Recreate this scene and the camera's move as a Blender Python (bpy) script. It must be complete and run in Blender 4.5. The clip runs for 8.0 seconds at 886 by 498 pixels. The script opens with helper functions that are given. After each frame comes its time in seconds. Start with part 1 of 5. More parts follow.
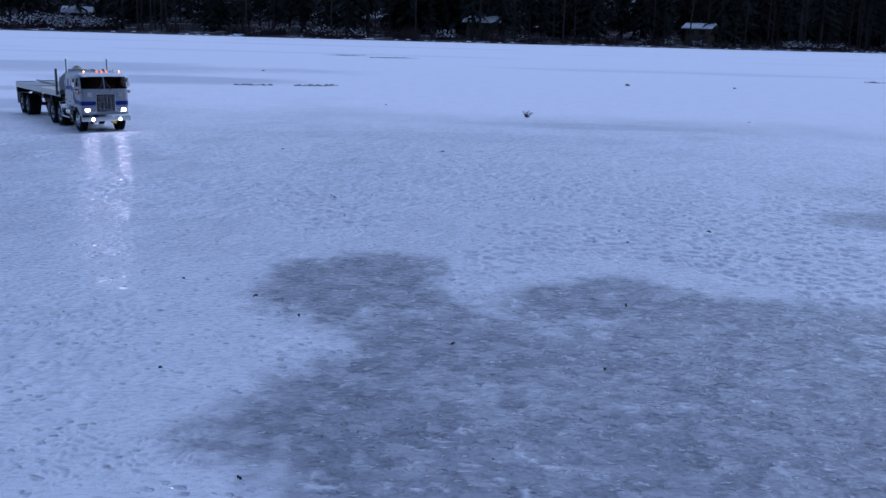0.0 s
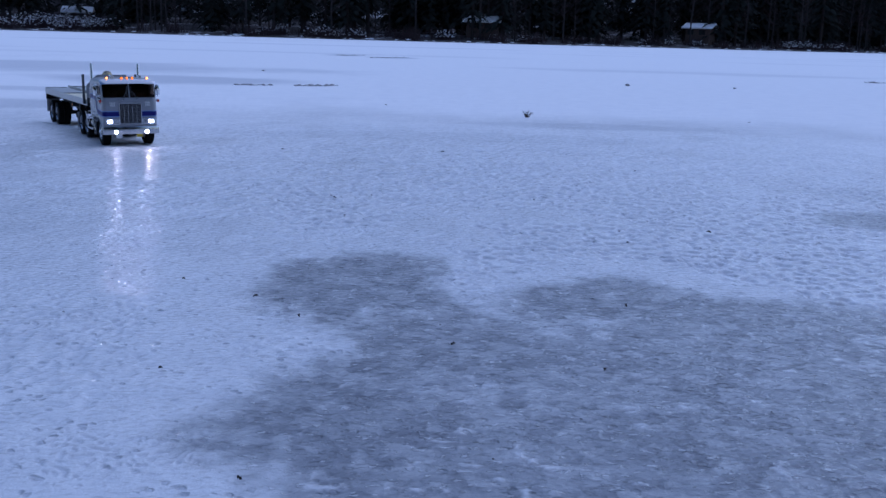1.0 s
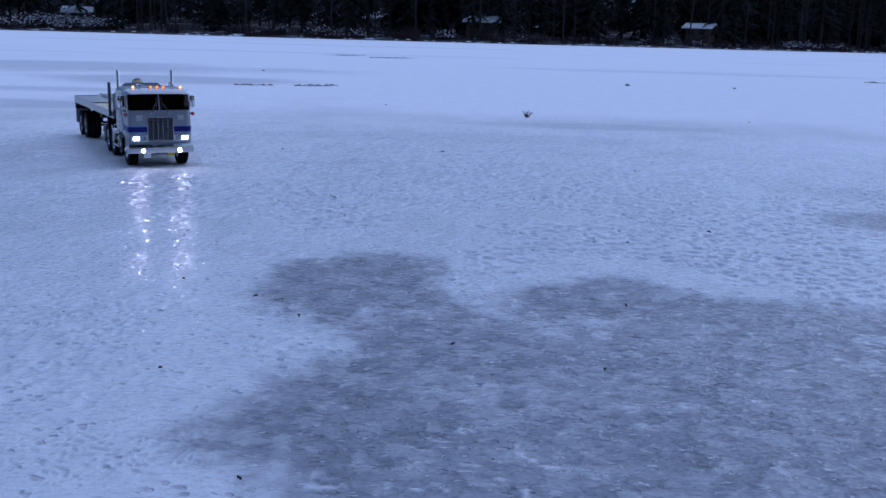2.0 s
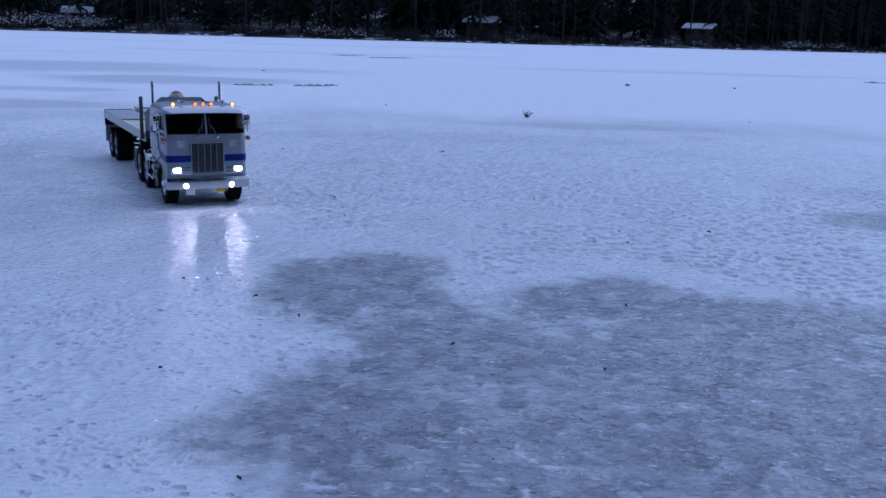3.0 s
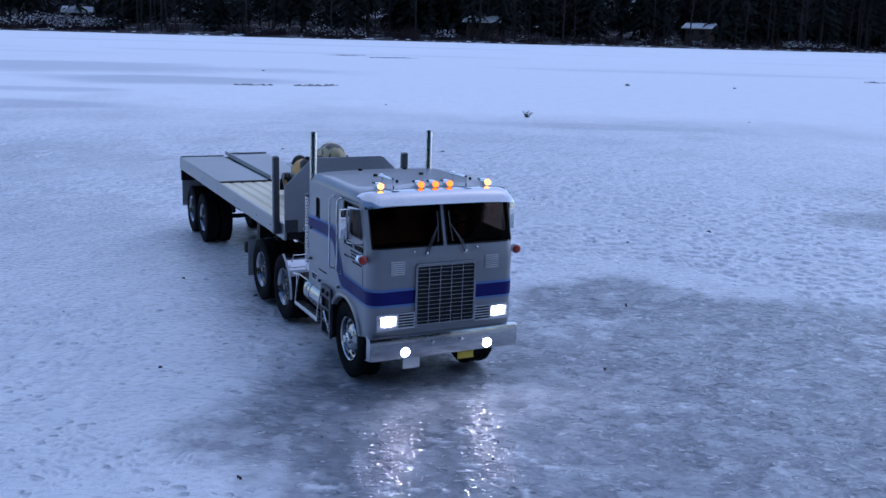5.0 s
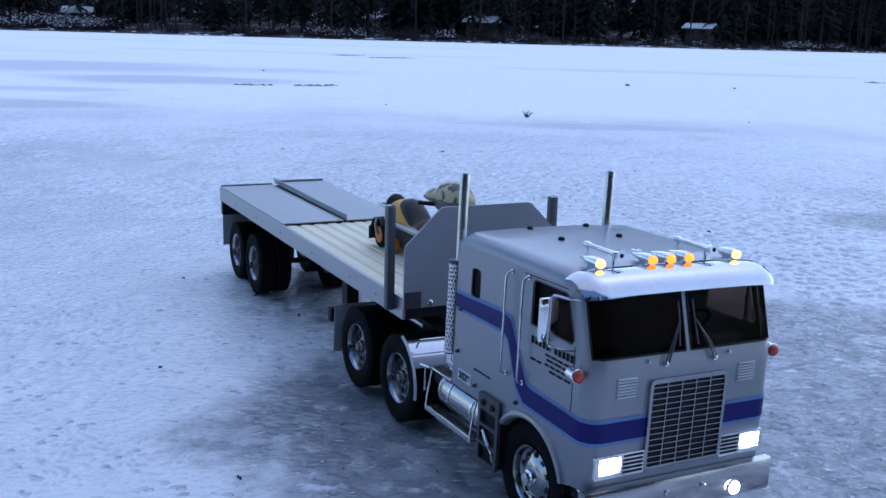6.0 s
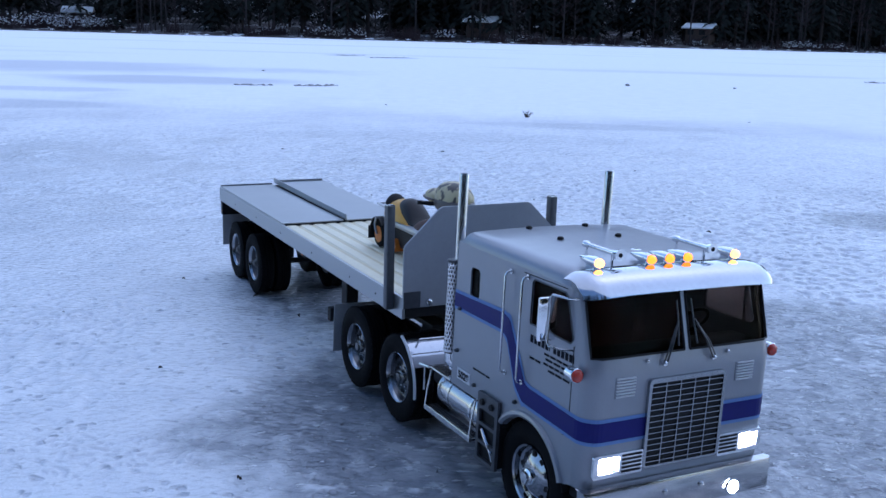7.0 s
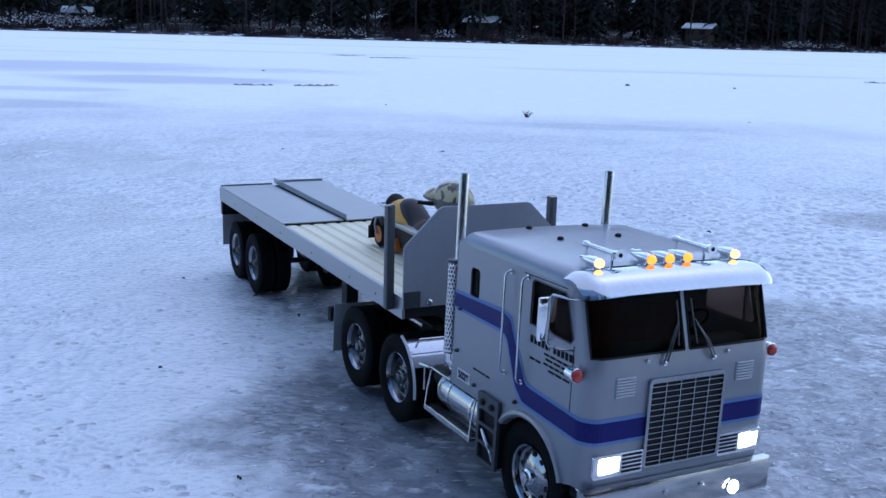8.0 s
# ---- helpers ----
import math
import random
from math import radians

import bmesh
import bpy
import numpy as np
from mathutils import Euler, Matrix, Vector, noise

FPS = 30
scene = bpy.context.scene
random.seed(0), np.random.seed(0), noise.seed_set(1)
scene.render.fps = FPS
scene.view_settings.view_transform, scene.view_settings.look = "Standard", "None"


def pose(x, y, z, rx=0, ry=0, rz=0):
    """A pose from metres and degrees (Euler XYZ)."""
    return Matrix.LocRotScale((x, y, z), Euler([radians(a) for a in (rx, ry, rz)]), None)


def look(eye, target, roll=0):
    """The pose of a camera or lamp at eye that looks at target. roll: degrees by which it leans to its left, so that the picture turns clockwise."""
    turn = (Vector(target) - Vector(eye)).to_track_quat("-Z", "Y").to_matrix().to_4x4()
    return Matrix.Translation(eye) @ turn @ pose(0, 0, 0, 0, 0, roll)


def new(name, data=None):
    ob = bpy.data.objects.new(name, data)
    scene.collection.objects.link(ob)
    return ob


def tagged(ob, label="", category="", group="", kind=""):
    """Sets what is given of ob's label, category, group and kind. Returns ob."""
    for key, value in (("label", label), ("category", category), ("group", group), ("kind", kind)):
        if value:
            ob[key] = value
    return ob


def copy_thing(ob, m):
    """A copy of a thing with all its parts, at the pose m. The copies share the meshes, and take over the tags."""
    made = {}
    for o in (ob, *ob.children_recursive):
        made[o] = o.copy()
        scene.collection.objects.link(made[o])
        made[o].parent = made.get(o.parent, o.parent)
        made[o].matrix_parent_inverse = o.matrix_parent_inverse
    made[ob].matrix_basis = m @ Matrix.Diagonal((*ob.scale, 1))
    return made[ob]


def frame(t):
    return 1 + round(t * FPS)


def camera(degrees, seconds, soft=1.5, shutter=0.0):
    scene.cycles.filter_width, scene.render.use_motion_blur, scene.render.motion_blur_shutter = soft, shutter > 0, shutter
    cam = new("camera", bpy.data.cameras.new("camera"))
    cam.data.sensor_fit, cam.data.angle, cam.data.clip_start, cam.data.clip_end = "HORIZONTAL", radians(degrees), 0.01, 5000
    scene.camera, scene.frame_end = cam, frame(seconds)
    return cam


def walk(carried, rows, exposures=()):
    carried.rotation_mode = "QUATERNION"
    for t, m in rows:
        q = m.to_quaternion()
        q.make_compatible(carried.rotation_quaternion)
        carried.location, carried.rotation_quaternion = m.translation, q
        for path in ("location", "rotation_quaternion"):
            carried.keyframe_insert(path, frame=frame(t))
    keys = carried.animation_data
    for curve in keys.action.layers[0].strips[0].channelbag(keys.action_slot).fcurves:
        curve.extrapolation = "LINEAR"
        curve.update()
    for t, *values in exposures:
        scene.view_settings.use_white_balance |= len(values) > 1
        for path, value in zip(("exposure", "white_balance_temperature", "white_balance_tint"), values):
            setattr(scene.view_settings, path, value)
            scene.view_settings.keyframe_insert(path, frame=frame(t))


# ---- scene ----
# ================= camera =================
EYE = (0.0, 0.0, 0.3583)
TILT, LEAN = -12.299, 1.589
cam = camera(49.33, 8.0, soft=1.5)
AIM = (0.0, math.cos(radians(TILT)), EYE[2] + math.sin(radians(TILT)))
walk(cam, [(0.0, look(EYE, AIM, LEAN)), (8.0, look(EYE, AIM, LEAN))],
     exposures=[(0.0, 0.34, 5330, 20), (4.0, 0.4, 5330, 20), (4.7, 0.52, 5360, 19), (5.8, 0.93, 5560, 14), (6.6, 1.03, 5560, 13.5), (8.0, 1.03, 5560, 13.5)])

# ================= sky and sun: an overcast winter dusk =================
SUN_UP, SUN_TURN = radians(52), radians(40)
world = bpy.data.worlds.new("winter_sky")
scene.world = world
world.use_nodes = True
wn = world.node_tree.nodes
sky = wn.new("ShaderNodeTexSky")
sky.sky_type, sky.sun_disc = "NISHITA", False
sky.sun_elevation, sky.sun_rotation = SUN_UP, SUN_TURN
sky.air_density, sky.dust_density, sky.ozone_density = 1.2, 0.4, 3.0
wn["Background"].inputs["Strength"].default_value = 0.1
world.node_tree.links.new(sky.outputs[0], wn["Background"].inputs["Color"])
sun = new("sun", bpy.data.lights.new("sun", "SUN"))
sun.data.energy, sun.data.angle, sun.data.color = 0.6, radians(120), (1.0, 0.95, 0.9)
sun_from = Vector((math.sin(SUN_TURN) * math.cos(SUN_UP), math.cos(SUN_TURN) * math.cos(SUN_UP), math.sin(SUN_UP)))
sun.matrix_world = look(sun_from * 50, (0, 0, 0))


# ================= materials =================
class Mat:
    """A small helper round one node material."""

    def __init__(self, name):
        self.m = bpy.data.materials.new(name)
        self.m.use_nodes = True
        self.t = self.m.node_tree
        self.b = self.t.nodes["Principled BSDF"]
        self.co = self.t.nodes.new("ShaderNodeTexCoord").outputs["Object"]

    def set(self, **kw):
        for key, value in kw.items():
            self.b.inputs[key.replace("_", " ")].default_value = value
        return self

    def noise(self, scale, detail=4.0, rough=0.6, stretch=None):
        n = self.t.nodes.new("ShaderNodeTexNoise")
        n.inputs["Scale"].default_value, n.inputs["Detail"].default_value = scale, detail
        n.inputs["Roughness"].default_value = rough
        co = self.co
        if stretch:
            mp = self.t.nodes.new("ShaderNodeMapping")
            mp.inputs["Scale"].default_value = stretch
            self.t.links.new(co, mp.inputs[0])
            co = mp.outputs[0]
        self.t.links.new(co, n.inputs["Vector"])
        return n.outputs["Fac"]

    def plates(self, scale, warp=0.02, smooth=0.4):
        """Uneven plates: distance from their middles, and a random value for each."""
        n = self.t.nodes.new("ShaderNodeTexNoise")
        n.inputs["Scale"].default_value, n.inputs["Detail"].default_value = scale * 1.3, 3
        self.t.links.new(self.co, n.inputs["Vector"])
        add = self.t.nodes.new("ShaderNodeVectorMath")
        add.operation = "MULTIPLY_ADD"
        self.t.links.new(n.outputs["Color"], add.inputs[0])
        add.inputs[1].default_value = (warp, warp, 0)
        self.t.links.new(self.co, add.inputs[2])
        flat = self.t.nodes.new("ShaderNodeVectorMath")
        flat.operation = "MULTIPLY"
        flat.inputs[1].default_value = (1, 1, 0)
        self.t.links.new(add.outputs[0], flat.inputs[0])
        v = self.t.nodes.new("ShaderNodeTexVoronoi")
        v.feature = "SMOOTH_F1"
        v.inputs["Scale"].default_value, v.inputs["Smoothness"].default_value = scale, smooth
        self.t.links.new(flat.outputs[0], v.inputs["Vector"])
        return v.outputs["Distance"], self.t.nodes.new("ShaderNodeSeparateColor"), v.outputs["Color"]

    def ramp(self, fac, stops):
        r = self.t.nodes.new("ShaderNodeValToRGB")
        e = r.color_ramp.elements
        while len(e) < len(stops):
            e.new(0.5)
        for el, (pos, c) in zip(e, stops):
            el.position = pos
            el.color = (*c, 1) if isinstance(c, tuple) else (c, c, c, 1)
        self.t.links.new(fac, r.inputs[0])
        return r.outputs[0]

    def math(self, op, a, b=0.0, clamp=False):
        n = self.t.nodes.new("ShaderNodeMath")
        n.operation, n.use_clamp = op, clamp
        for i, v in enumerate((a, b)):
            if isinstance(v, (int, float)):
                n.inputs[i].default_value = v
            else:
                self.t.links.new(v, n.inputs[i])
        return n.outputs[0]

    def mix(self, fac, a, b, mode="MIX"):
        n = self.t.nodes.new("ShaderNodeMix")
        n.data_type, n.blend_type = "RGBA", mode
        for i, v in ((0, fac), (6, a), (7, b)):
            if isinstance(v, (int, float)):
                n.inputs[i].default_value = v
            elif isinstance(v, tuple):
                n.inputs[i].default_value = (*v, 1)
            else:
                self.t.links.new(v, n.inputs[i])
        return n.outputs[2]

    def attr(self, name):
        n = self.t.nodes.new("ShaderNodeAttribute")
        n.attribute_name = name
        return n.outputs["Fac"]

    def to(self, out, key):
        self.t.links.new(out, self.b.inputs[key])
        return self

    def bump(self, height, strength=0.3, distance=0.001):
        n = self.t.nodes.new("ShaderNodeBump")
        n.inputs["Strength"].default_value, n.inputs["Distance"].default_value = strength, distance
        self.t.links.new(height, n.inputs["Height"])
        self.t.links.new(n.outputs[0], self.b.inputs["Normal"])
        return self


def plain(name, color, rough=0.5, metal=0.0, grain=300.0, vary=0.25, bump=0.0, **kw):
    """A surface with grain and blotches at two scales."""
    m = Mat(name).set(Metallic=metal, **kw)
    lo = tuple(c * (1 - vary) for c in color)
    hi = tuple(min(1.0, c * (1 + vary)) for c in color)
    both = m.math("ADD", m.math("MULTIPLY", m.noise(grain), 0.5), m.math("MULTIPLY", m.noise(grain / 9), 0.5))
    m.to(m.ramp(both, [(0.3, lo), (0.7, hi)]), "Base Color")
    m.to(m.ramp(both, [(0.3, rough * 0.8), (0.7, min(1.0, rough * 1.2))]), "Roughness")
    if bump:
        m.bump(both, 0.5, bump)
    return m.m


def glow(name, color, strength):
    m = Mat(name).set(Base_Color=(*color, 1), Roughness=0.2, Emission_Color=(*color, 1), Emission_Strength=strength)
    return m.m


def ice_material():
    m = Mat("lake_ice")
    wet, slush, pit_shade, powder_sheen = m.attr("wet"), m.attr("slush"), m.attr("pit_shade"), m.attr("powder_sheen")
    fine, mid, big = m.noise(420, 4, 0.6), m.noise(60, 3, 0.5), m.noise(9, 4, 0.6)
    dist, split, tone = m.plates(40, 0.025, 0.3)
    m.t.links.new(tone, split.inputs[0])
    # white crust: pale and smooth, its hollows painted darker for shade and clearer ice
    both = m.math("ADD", m.math("MULTIPLY", fine, 0.3), m.math("MULTIPLY", big, 0.7))
    white = m.ramp(both, [(0.32, (0.63, 0.66, 0.7)), (0.52, (0.7, 0.725, 0.755)), (0.7, (0.76, 0.78, 0.8))])
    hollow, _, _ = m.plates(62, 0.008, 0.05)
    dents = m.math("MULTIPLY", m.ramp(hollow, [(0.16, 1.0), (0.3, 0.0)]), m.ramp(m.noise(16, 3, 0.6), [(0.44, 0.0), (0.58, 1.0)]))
    white = m.mix(m.math("MULTIPLY", pit_shade, 0.55), white, (0.36, 0.39, 0.46))
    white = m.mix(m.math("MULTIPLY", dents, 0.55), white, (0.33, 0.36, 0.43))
    # powder snow; its white also paints in the far ice's grazing sheen
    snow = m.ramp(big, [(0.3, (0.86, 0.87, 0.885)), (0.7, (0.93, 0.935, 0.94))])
    white = m.mix(powder_sheen, white, snow)
    # bare ice: frosted plates of unlike tone, with small bright lips
    grey = m.ramp(m.math("ADD", m.math("MULTIPLY", split.outputs[0], 0.5), m.math("MULTIPLY", mid, 0.5)),
                  [(0.25, (0.17, 0.185, 0.215)), (0.5, (0.26, 0.28, 0.31)), (0.75, (0.36, 0.38, 0.41))])
    grey = m.mix(m.math("MULTIPLY", m.ramp(dist, [(0.0, 1.0), (0.55, 0.0)]), 0.18), grey, (0.52, 0.55, 0.6))
    lips = m.ramp(m.noise(120, 3, 0.6, (0.55, 1.0, 1.0)), [(0.605, 0.0), (0.655, 1.0)])
    grey = m.mix(m.math("MULTIPLY", lips, 0.5), grey, (0.72, 0.74, 0.78))
    dull = m.mix(m.math("MULTIPLY", slush, 0.75), white, (0.42, 0.45, 0.5))
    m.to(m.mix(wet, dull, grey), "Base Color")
    m.to(m.mix(powder_sheen, m.mix(wet, (0.6, 0.6, 0.6), (0.45, 0.45, 0.45)), (0.9, 0.9, 0.9)), "Roughness")
    m.to(m.math("SUBTRACT", 0.05, m.math("MULTIPLY", powder_sheen, 0.03)), "Specular IOR Level")
    m.set(IOR=1.31, Coat_IOR=1.33, Coat_Roughness=0.02)
    # a thin glaze of frozen melt over the crust, gone where powder lies
    glaze = m.math("MULTIPLY", m.math("SUBTRACT", 1.0, powder_sheen), m.ramp(m.noise(130, 2, 0.5), [(0.4, 0.55), (0.58, 1.0)]))
    m.to(glaze, "Coat Weight")
    n = m.t.nodes.new("ShaderNodeBump")
    n.inputs["Strength"].default_value, n.inputs["Distance"].default_value = 1.0, 0.0029
    m.t.links.new(m.noise(135, 1.5, 0.45, (0.75, 1.0, 1.0)), n.inputs["Height"])
    m.t.links.new(n.outputs[0], m.b.inputs["Coat Normal"])
    height = m.math("ADD", m.math("MULTIPLY", fine, 0.12), m.math("ADD", m.math("MULTIPLY", mid, 0.3), m.math("SUBTRACT", m.math("MULTIPLY", m.math("MULTIPLY", lips, wet), 0.35), m.math("MULTIPLY", dents, 0.4))))
    m.bump(m.math("MULTIPLY", height, m.math("SUBTRACT", 1.0, m.math("MULTIPLY", powder_sheen, 0.9))), 0.8, 0.0075)
    return m.m


M_ICE = ice_material()
M_CHROME = plain("chrome", (0.8, 0.81, 0.83), 0.06, 1.0, vary=0.05)
M_STEEL = plain("polished_steel", (0.6, 0.61, 0.63), 0.22, 1.0, vary=0.1)
M_ALU = plain("aluminium_sheet", (0.36, 0.375, 0.395), 0.38, 0.9, grain=25, vary=0.07)
M_SILVER = plain("silver_paint", (0.268, 0.281, 0.312), 0.36, 0.4, grain=900, vary=0.05, Coat_Weight=0.35, Coat_Roughness=0.12)
M_GRILLE = plain("dull_chrome", (0.38, 0.39, 0.41), 0.2, 1.0, vary=0.1)
M_DISC = plain("polished_wheel_metal", (0.4, 0.41, 0.43), 0.14, 1.0, vary=0.06)
M_BUMPER = plain("scuffed_chrome", (0.47, 0.48, 0.5), 0.16, 1.0, grain=120, vary=0.1)
M_DRIVE = plain("drive_wheel_metal", (0.15, 0.15, 0.155), 0.25, 1.0, vary=0.15)
M_VISOR = plain("satin_chrome", (0.47, 0.49, 0.53), 0.1, 1.0, vary=0.06)
M_PANEL = plain("grey_painted_panel", (0.33, 0.345, 0.37), 0.42, 0.2, grain=250, vary=0.07)
M_NAVY = plain("navy_stripe", (0.009, 0.009, 0.13), 0.45, vary=0.12, Specular_IOR_Level=0.25)
M_SKYBLUE = plain("light_blue_stripe", (0.15, 0.25, 0.5), 0.45, vary=0.1, Specular_IOR_Level=0.25)
M_RUBBER = plain("tyre_rubber", (0.007, 0.007, 0.008), 0.85, Specular_IOR_Level=0.12, grain=500, vary=0.35, bump=0.0004)
M_BLACK = plain("black_plastic", (0.01, 0.01, 0.012), 0.6, vary=0.3, Specular_IOR_Level=0.25)
M_FRAME = plain("dark_steel_frame", (0.014, 0.014, 0.016), 0.6, 0.0, vary=0.3, Specular_IOR_Level=0.25)
M_DARKPOST = plain("dark_grey_metal", (0.085, 0.09, 0.1), 0.42, 0.5, grain=150, vary=0.3)
M_DECK = plain("cream_plastic_deck", (0.62, 0.54, 0.33), 0.5, grain=120, vary=0.12)
M_FLAP = plain("grey_mudflap", (0.36, 0.37, 0.39), 0.6, vary=0.15)
M_HUB = plain("dull_hub_metal", (0.095, 0.095, 0.1), 0.42, 0.9, vary=0.2)
M_RED = plain("red_lens", (0.42, 0.03, 0.015), 0.2, vary=0.15, Coat_Weight=0.5)
M_ORANGE = plain("orange_plastic", (0.6, 0.18, 0.02), 0.45, vary=0.2)
M_YELLOW = plain("yellow_orange_vinyl", (0.62, 0.32, 0.03), 0.42, vary=0.15)
M_SEAT = plain("black_vinyl", (0.018, 0.017, 0.018), 0.5, vary=0.25, Specular_IOR_Level=0.3)
M_RIB = plain("pale_plastic_rib", (0.74, 0.69, 0.51), 0.5, grain=120, vary=0.1)


def camouflage():
    m = Mat("beige_camouflage")
    m.to(m.ramp(m.noise(75, 2, 0.5), [(0.47, (0.5, 0.43, 0.24)), (0.53, (0.42, 0.35, 0.2)), (0.56, (0.07, 0.055, 0.04))]), "Base Color")
    m.set(Roughness=0.42)
    return m.m


M_BEIGE = camouflage()
M_BROWN = plain("brown_camouflage", (0.07, 0.055, 0.045), 0.45, grain=90, vary=0.4)
M_INK = plain("dark_print", (0.01, 0.01, 0.015), 0.7, vary=0.1, Specular_IOR_Level=0.1)
M_WHITE = plain("white_decal", (0.62, 0.63, 0.65), 0.45, vary=0.06)
M_PLATE_Y = plain("yellow_plate", (0.6, 0.45, 0.04), 0.45, vary=0.1)
M_INTERIOR = plain("dark_red_interior", (0.085, 0.043, 0.033), 0.75, vary=0.3)
M_HEADLAMP = glow("headlamp_light", (1.0, 0.93, 1.0), 60.0)
M_FOGLAMP = glow("foglamp_light", (1.0, 0.95, 1.0), 60.0)
M_AMBER = glow("amber_lamp", (1.0, 0.19, 0.012), 1.7)
M_AMBER_HOT = glow("bright_amber_lamp", (1.0, 0.36, 0.07), 3.2)


def tinted_glass():
    m = Mat("tinted_glass").set(Base_Color=(0.3, 0.24, 0.21, 1), Roughness=0.03, IOR=1.09, Transmission_Weight=1.0)
    return m.m


M_GLASS = tinted_glass()
M_TREE = plain("spruce_needles", (0.015, 0.018, 0.017), 0.95, grain=3, vary=0.4, Specular_IOR_Level=0.05)
M_BARK = plain("conifer_bark", (0.025, 0.02, 0.02), 0.9, Specular_IOR_Level=0.1, grain=8, vary=0.4)
M_PALEBARK = plain("pale_bark", (0.032, 0.028, 0.029), 0.9, Specular_IOR_Level=0.1, grain=6, vary=0.4)
M_TWIG = plain("bare_twigs", (0.035, 0.024, 0.026), 0.9, Specular_IOR_Level=0.1, grain=6, vary=0.4)
M_SNOW = plain("snow", (0.72, 0.75, 0.8), 0.8, grain=2, vary=0.08)
M_STONE = plain("shore_stone", (0.14, 0.13, 0.13), 0.85, grain=4, vary=0.4)
M_COTTAGE = plain("dark_cottage_boards", (0.05, 0.03, 0.025), 0.8, grain=5, vary=0.3)
M_DEBRIS = plain("wet_bark_bits", (0.01, 0.008, 0.008), 0.8, grain=400, vary=0.5)
M_RIDGE = plain("dirty_ice", (0.07, 0.07, 0.08), 0.5, grain=90, vary=0.5)
M_STRAW = plain("dry_stalks", (0.07, 0.055, 0.04), 0.8, grain=300, vary=0.4)


def bank_material():
    m = Mat("forest_floor_snow")
    n = m.noise(0.35, 6, 0.65)
    m.to(m.ramp(n, [(0.42, (0.018, 0.015, 0.016)), (0.56, (0.05, 0.045, 0.05)), (0.66, (0.55, 0.58, 0.62))]), "Base Color")
    m.set(Roughness=0.9)
    m.bump(n, 0.6, 0.4)
    return m.m


M_BANK = bank_material()


# ================= mesh helpers =================
def part(name, bm, material, parent=None, label="", smooth=None):
    """Links a bmesh as one mesh object, under parent if given."""
    me = bpy.data.meshes.new(name)
    bmesh.ops.recalc_face_normals(bm, faces=bm.faces)
    if smooth is not None:
        for f in bm.faces:
            f.smooth = True
        for e in bm.edges:
            if len(e.link_faces) == 2 and e.calc_face_angle(0) > radians(smooth):
                e.smooth = False
    bm.to_mesh(me)
    bm.free()
    me.materials.append(material)
    ob = new(name, me)
    ob.parent = parent
    if label:
        ob["label"] = label
    return ob


def add_box(bm, x0, x1, y0, y1, z0, z1, bevel=0.0, seg=2):
    vs = [bm.verts.new((x, y, z)) for x in (x0, x1) for y in (y0, y1) for z in (z0, z1)]
    fs = [bm.faces.new([vs[i] for i in q]) for q in ((0, 1, 3, 2), (4, 6, 7, 5), (0, 4, 5, 1), (2, 3, 7, 6), (0, 2, 6, 4), (1, 5, 7, 3))]
    if bevel:
        edges = list({e for f in fs for e in f.edges})
        bmesh.ops.bevel(bm, geom=edges, offset=bevel, segments=seg, affect="EDGES", profile=0.5)
    return bm


def box(x0, x1, y0, y1, z0, z1, bevel=0.0, seg=2):
    return add_box(bmesh.new(), x0, x1, y0, y1, z0, z1, bevel, seg)


def add_lathe(bm, profile, axis="Y", at=(0, 0, 0), n=28, closed=False):
    """profile: (along, radius) pairs turned round an axis through at."""
    rings = []
    for a, r in profile:
        ring = []
        for i in range(n):
            c, s = math.cos(2 * math.pi * i / n) * r, math.sin(2 * math.pi * i / n) * r
            v = {"Y": (c, a, s), "X": (a, c, s), "Z": (c, s, a)}[axis]
            ring.append(bm.verts.new((v[0] + at[0], v[1] + at[1], v[2] + at[2])))
        rings.append(ring)
    pairs = list(zip(rings, rings[1:])) + ([(rings[-1], rings[0])] if closed else [])
    for ra, rb in pairs:
        for i in range(n):
            bm.faces.new((ra[i], ra[(i + 1) % n], rb[(i + 1) % n], rb[i]))
    if not closed:
        bm.faces.new(rings[0])
        bm.faces.new(rings[-1])
    return bm


def lathe(profile, axis="Y", at=(0, 0, 0), n=28, closed=False):
    return add_lathe(bmesh.new(), profile, axis, at, n, closed)


def add_tube(bm, pts, r, n=10):
    """A round rod bent along pts; r: one radius or one a point."""
    pts = [Vector(q) for q in pts]
    rs = r if isinstance(r, (list, tuple)) else [r] * len(pts)
    rings, side = [], None
    for i, q in enumerate(pts):
        d = (pts[min(i + 1, len(pts) - 1)] - pts[max(i - 1, 0)]).normalized()
        side = d.orthogonal().normalized() if side is None else (side - d * side.dot(d)).normalized()
        up = d.cross(side)
        rings.append([bm.verts.new(q + (side * math.cos(2 * math.pi * k / n) + up * math.sin(2 * math.pi * k / n)) * rs[i]) for k in range(n)])
    for ra, rb in zip(rings, rings[1:]):
        for k in range(n):
            bm.faces.new((ra[k], ra[(k + 1) % n], rb[(k + 1) % n], rb[k]))
    bm.faces.new(rings[0])
    bm.faces.new(rings[-1])
    return bm


def tube(pts, r, n=10):
    return add_tube(bmesh.new(), pts, r, n)


